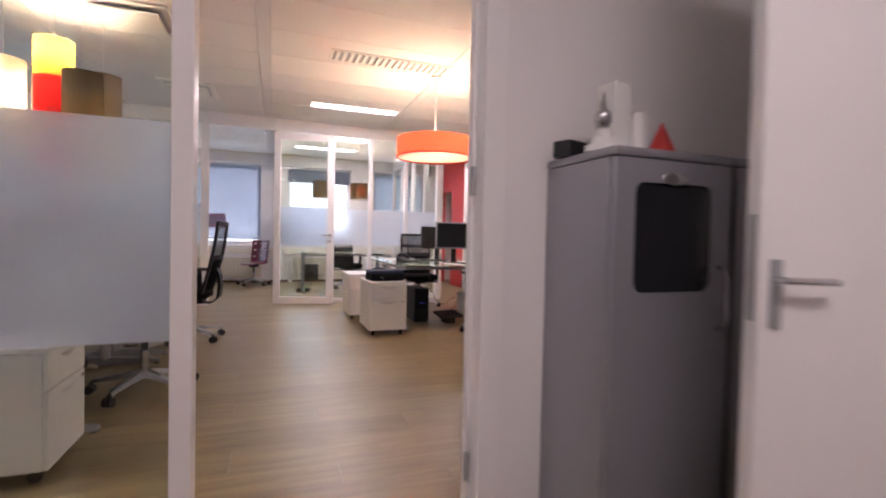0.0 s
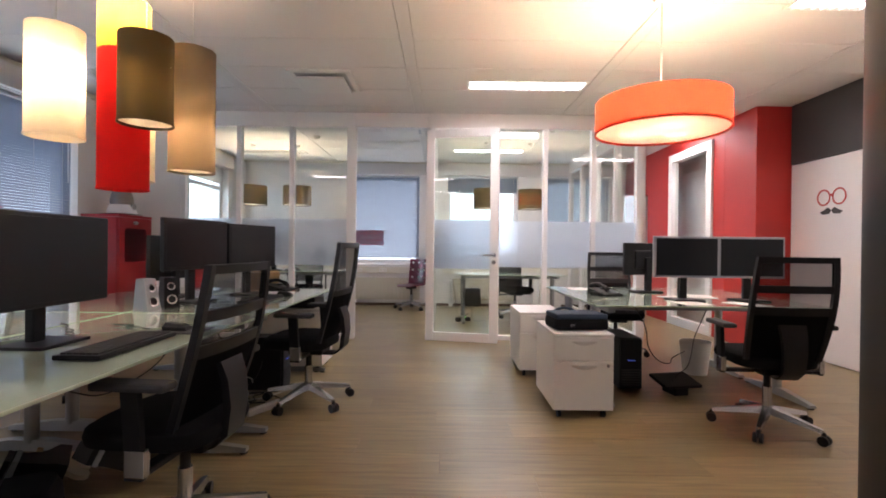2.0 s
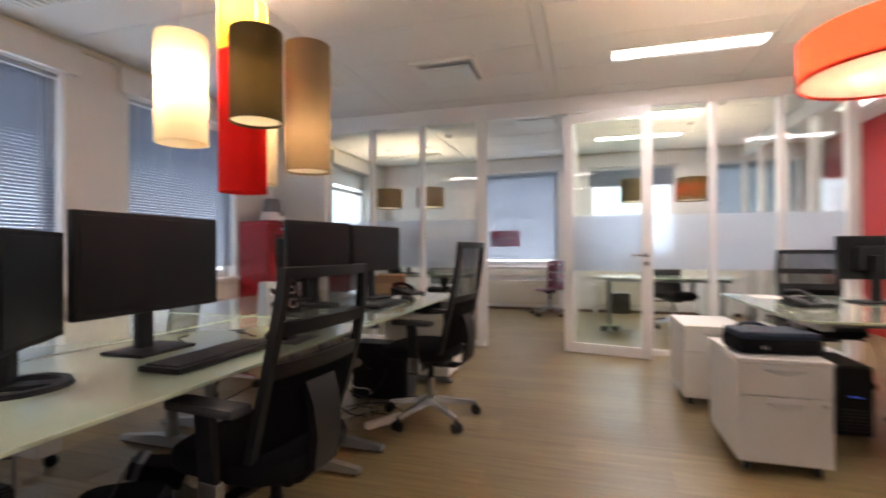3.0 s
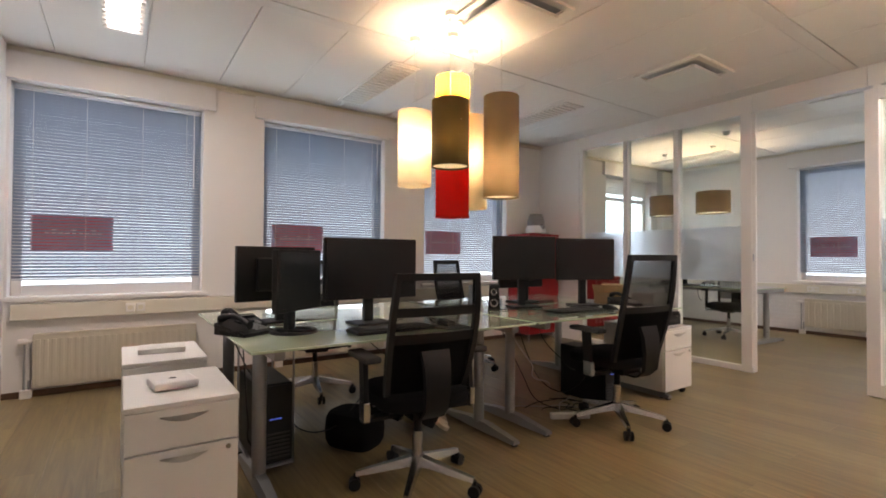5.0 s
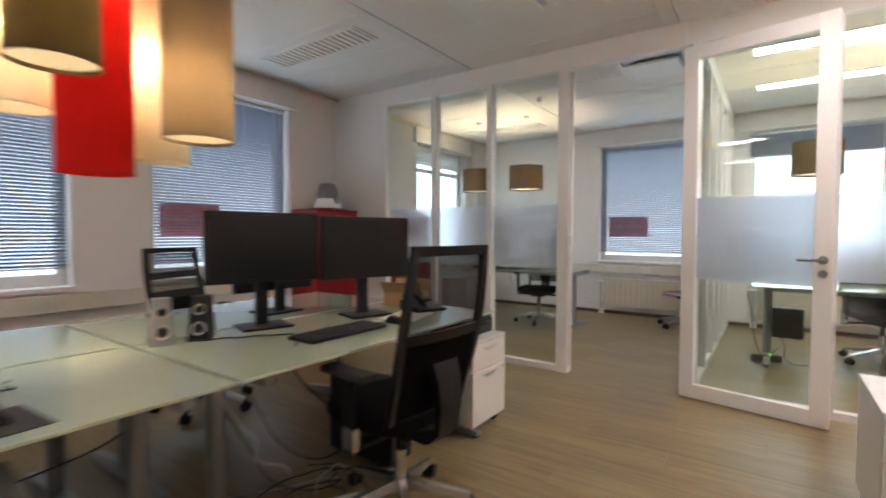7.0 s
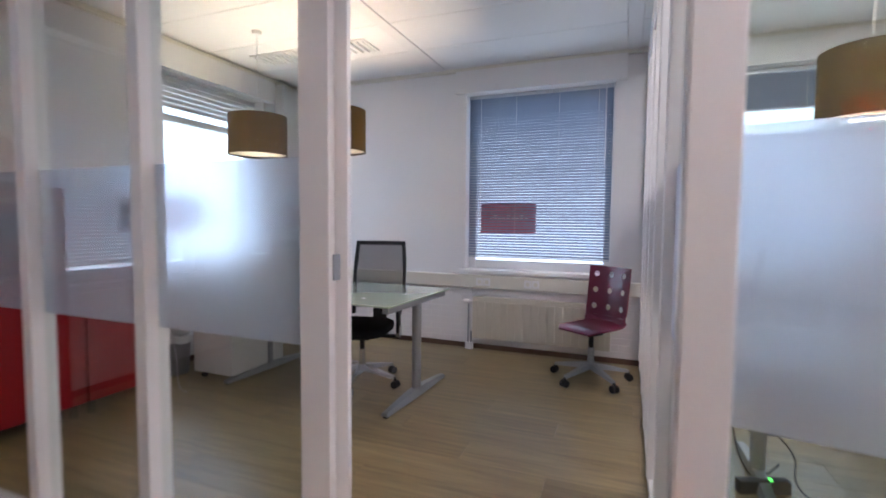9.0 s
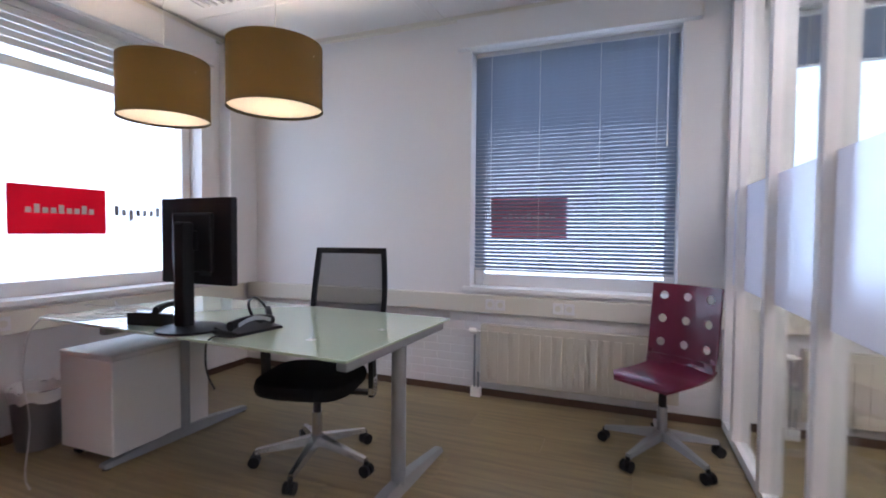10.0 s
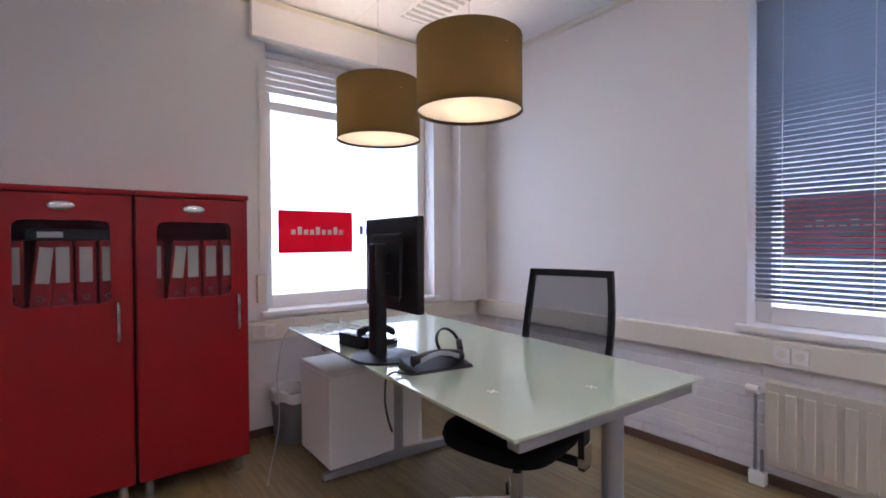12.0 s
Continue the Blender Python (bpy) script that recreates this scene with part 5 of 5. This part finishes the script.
ob = thing("footrest", "black tilting footrest under the desk", "footrest", (2.95, -2.05, 0), 12)
part("plate", box((-0.16, -0.11, -0.012), (0.16, 0.11, 0.012), 0.006, m=pose(0, 0, 0.10, 14, 0, 0)), BLACK, ob)
part("stand", box((-0.06, -0.08, 0), (0.06, 0.08, 0.085), 0.01), BLACK, ob)

# kettle-like chrome machine on the red cabinet
ob = thing("coffee_machine", "white and chrome rounded coffee machine on red cabinet", "coffee machine", (-2.60, -0.36, 1.4605))
part("body", lathe([(0.001, 0), (0.12, 0), (0.125, 0.03), (0.10, 0.09), (0.07, 0.11)], 32), WHITE, ob, smooth=True)
part("dome", lathe([(0.095, 0.09), (0.10, 0.13), (0.085, 0.19), (0.07, 0.22), (0.001, 0.225)], 32), BIN, ob, smooth=True)
part("knob", rod((0.09, 0, 0.08), (0.12, 0, 0.075), 0.028, seg=20), CHROME, ob)
part("saucer", lathe([(0.001, 0.0), (0.16, 0.0), (0.165, 0.012), (0.13, 0.008)], 32), CHROME, ob)
ob.scale = (1.2, 1.2, 1.3)

# ---- left office: small things ----
ob = thing("waste_bin", "grey metal waste bin with white liner", "waste bin", (-2.69, 1.66, 0))
part("bucket", lathe([(0.001, 0.003), (0.10, 0.003), (0.125, 0.33), (0.12, 0.33), (0.095, 0.012)], 28), BIN, ob, smooth=True)
bm = lathe([(0.122, 0.27), (0.133, 0.335), (0.118, 0.335), (0.11, 0.2)], 28)
for v in bm.verts:
    v.co.z += 0.012 * math.sin(v.co.x * 90)
part("liner", bm, PAPER, ob, "crumpled white bin liner", True)
ob = thing("shutter_winder", "white belt winder for the roller shutter", "winder", (-2.868, 1.535, 0.95))
part("case", box((0, -0.03, -0.09), (0.03, 0.03, 0.09), 0.006), CREAM, ob)
part("belt", box((0.006, -0.008, 0.09), (0.009, 0.008, 1.4)), PAPER, ob)
wall_duct("cable_duct_office", pose(WX, 1.36, 0, 0, 0, 90), 1.95, [0.1])
structure("pipe_casing", box((WX + 0.001, 3.10, 0.749), (WX + 0.12, NY - 0.001, CZ - 0.031), 0.004), WALL, "white boxed-in pipe in the room corner", "casing")
random.seed(5)
for k in range(4):
    base = Vector((-2.30 + 0.05 * k, 1.72, 0.742))
    pts = [base + Vector((random.uniform(-0.18, 0.2), random.uniform(-0.05, 0.22), random.uniform(0.0, 0.03))) for _ in range(7)]
    cable("cable", [tuple(p) for p in pts], 0.0022, CABLE_GREY, None, "thin pale cable lying coiled on the desk", "cable")
cable("cable", [(-2.45, 1.70, 0.745), (-2.55, 1.62, 0.735), (-2.60, 1.55, 0.5), (-2.50, 1.52, 0.2), (-2.35, 1.42, 0.01), (-2.2, 1.36, 0.006)], 0.003, CABLE_GREY, None, "pale cable hanging from the desk to the floor", "cable")
cable("cable", [(-1.25, 1.60, 0.745), (-1.30, 1.545, 0.745), (-1.31, 1.53, 0.68), (-1.29, 1.53, 0.58), (-1.26, 1.53, 0.54)], 0.004, CABLE, None, "black cord end hanging over the desk edge", "cable")
for x, y in ((-0.92, 1.72), (-0.74, 2.02)):
    bm = box((-0.02, -0.003, 0), (0.02, 0.003, 0.0012))
    box((-0.003, -0.02, 0), (0.003, 0.02, 0.0014), bm=bm)
    small("tape_cross", bm, PAPER, "small white cross mark on the glass top", "mark", (x, y, 0.7383), 30)

# ---- middle office: small things ----
tower(1.55, 1.72, 90, 0.2, "black computer hung on the office desk leg").scale = (0.6, 0.7, 0.7)
small("status_lamp", box((-0.006, -0.006, 0), (0.006, 0.006, 0.008)), GREEN_LED, "tiny green lamp on a power strip", "lamp", (1.45, 1.48, 0.066))
small("power_strip", box((-0.12, -0.025, 0), (0.12, 0.025, 0.065), 0.006), RUBBER, "dark power strip on the floor", "power strip", (1.42, 1.48, 0.0), 20)
drawer_unit(3.05, 3.05, 180, "white drawer pedestal by the window")

# ---- cables under the desks ----
random.seed(11)


def loose_cable(a, b, sag, material, label, r=0.0035):
    a, b = Vector(a), Vector(b)
    pts = []
    for k in range(7):
        u = k / 6
        p = a.lerp(b, u)
        p.z -= sag * math.sin(math.pi * u)
        p += Vector((random.uniform(-0.03, 0.03), random.uniform(-0.03, 0.03), 0)) if 0 < k < 6 else Vector()
        p.z = max(p.z, 0.006)
        pts.append(tuple(p))
    cable("cable", pts, r, material, None, label, "cable")


BL = "black cable hanging loosely under the desk"
for a, b, s in (((-0.30, -4.70, 0.70), (-0.55, -4.6, 0.05), 0.1), ((-0.45, -4.72, 0.72), (-0.6, -3.9, 0.3), 0.35), ((-0.5, -4.0, 0.70), (-0.45, -3.1, 0.55), 0.2),
                ((-0.45, -2.95, 0.70), (-0.25, -2.35, 0.01), 0.25), ((-0.4, -2.8, 0.66), (-0.3, -2.1, 0.3), 0.35), ((-0.5, -2.5, 0.7), (-0.35, -1.9, 0.4), 0.3),
                ((1.42, 1.55, 0.5), (1.75, 1.5, 0.01), 0.2), ((1.25, 1.6, 0.65), (1.5, 1.55, 0.12), 0.3), ((2.6, -2.1, 0.7), (3.1, -1.9, 0.3), 0.25), ((2.9, -2.1, 0.1), (3.3, -1.9, 0.7), 0.1)):
    loose_cable(a, b, s, CABLE, BL)
loose_cable((-0.28, -2.98, 0.68), (-0.12, -2.75, 0.25), 0.08, CABLE_GREY, "pale cable hanging from the desk joint", 0.004)
for k in range(6):
    loose_cable((-0.55 + 0.1 * k, -2.75 + 0.08 * k, 0.008), (-0.1 - 0.08 * k, -2.1 - 0.05 * k, 0.008), -0.05 * (k % 2), CABLE if k % 3 else CABLE_GREY, "tangled cable lying on the floor")
small("power_strip", box((-0.14, -0.025, 0), (0.14, 0.025, 0.04), 0.008), PAPER, "white power strip on the floor among cables", "power strip", (-0.12, -2.55, 0.0), 60)
for a, b, s in (((-0.40, -3.9, 0.745), (-0.75, -3.5, 0.745), 0), ((-0.25, -3.62, 0.745), (-0.5, -3.5, 0.745), 0), ((-0.4, -2.3, 0.745), (-0.15, -2.7, 0.745), 0), ((-0.6, -2.9, 0.745), (-0.35, -2.55, 0.745), 0)):
    loose_cable(a, b, s, CABLE, "black cable lying on the desk top", 0.003)

# ---- floor planks, last ----
PW, PL = 0.232, 1.38
plank_mesh = bpy.data.meshes.new("plank")
bm = box((0, 0, -0.012), (PL - 0.0015, PW - 0.0015, 0.0))
bmesh.ops.delete(bm, geom=[f for f in bm.faces if f.normal.z < -0.5], context="FACES")
bm.to_mesh(plank_mesh)
bm.free()
plank_mesh.materials.append(PLANK)
rest_v, rest_f = [], []
count = 0
row = 0
y = -7.6
while y < NY:
    x = -2.87 - (row * 0.47) % PL
    while x < EX:
        near = -2.9 < x + PL / 2 < 3.9 and -7.0 < y < 3.3 and count < 300
        if near:
            pl = new("plank", plank_mesh)
            pl.parent = floor
            pl.location = (x, y, 0)
            count += 1
        else:
            n = len(rest_v)
            rest_v += [(x, y, 0), (x + PL - 0.0015, y, 0), (x + PL - 0.0015, y + PW - 0.0015, 0), (x, y + PW - 0.0015, 0)]
            rest_f.append((n, n + 1, n + 2, n + 3))
        x += PL
    y += PW
    row += 1
mesh = bpy.data.meshes.new("floor_rest")
mesh.from_pydata(rest_v, [], rest_f)
mesh.materials.append(PLANK)
ob = new("plank_field", mesh)
ob.parent = floor
ob["kind"] = "stuff"

# ---- painted brickwork showing below the cable duct of the office ----
brick_mesh = bpy.data.meshes.new("brick")
bm = box((0, -0.006, 0), (0.209, 0.0, 0.052), 0.002)
bm.to_mesh(brick_mesh)
bm.free()
brick_mesh.materials.append(WALL)
random.seed(3)
north = bpy.data.objects["wall_north"]
for r in range(9):
    for k in range(17):
        x = WX + 0.03 + 0.217 * k + (0.108 if r % 2 else 0)
        if x + 0.21 < 0.95:
            bk = new("brick", brick_mesh)
            bk.parent = north
            bk.location = (x, NY + random.uniform(-0.001, 0.002), 0.056 + 0.0615 * r)
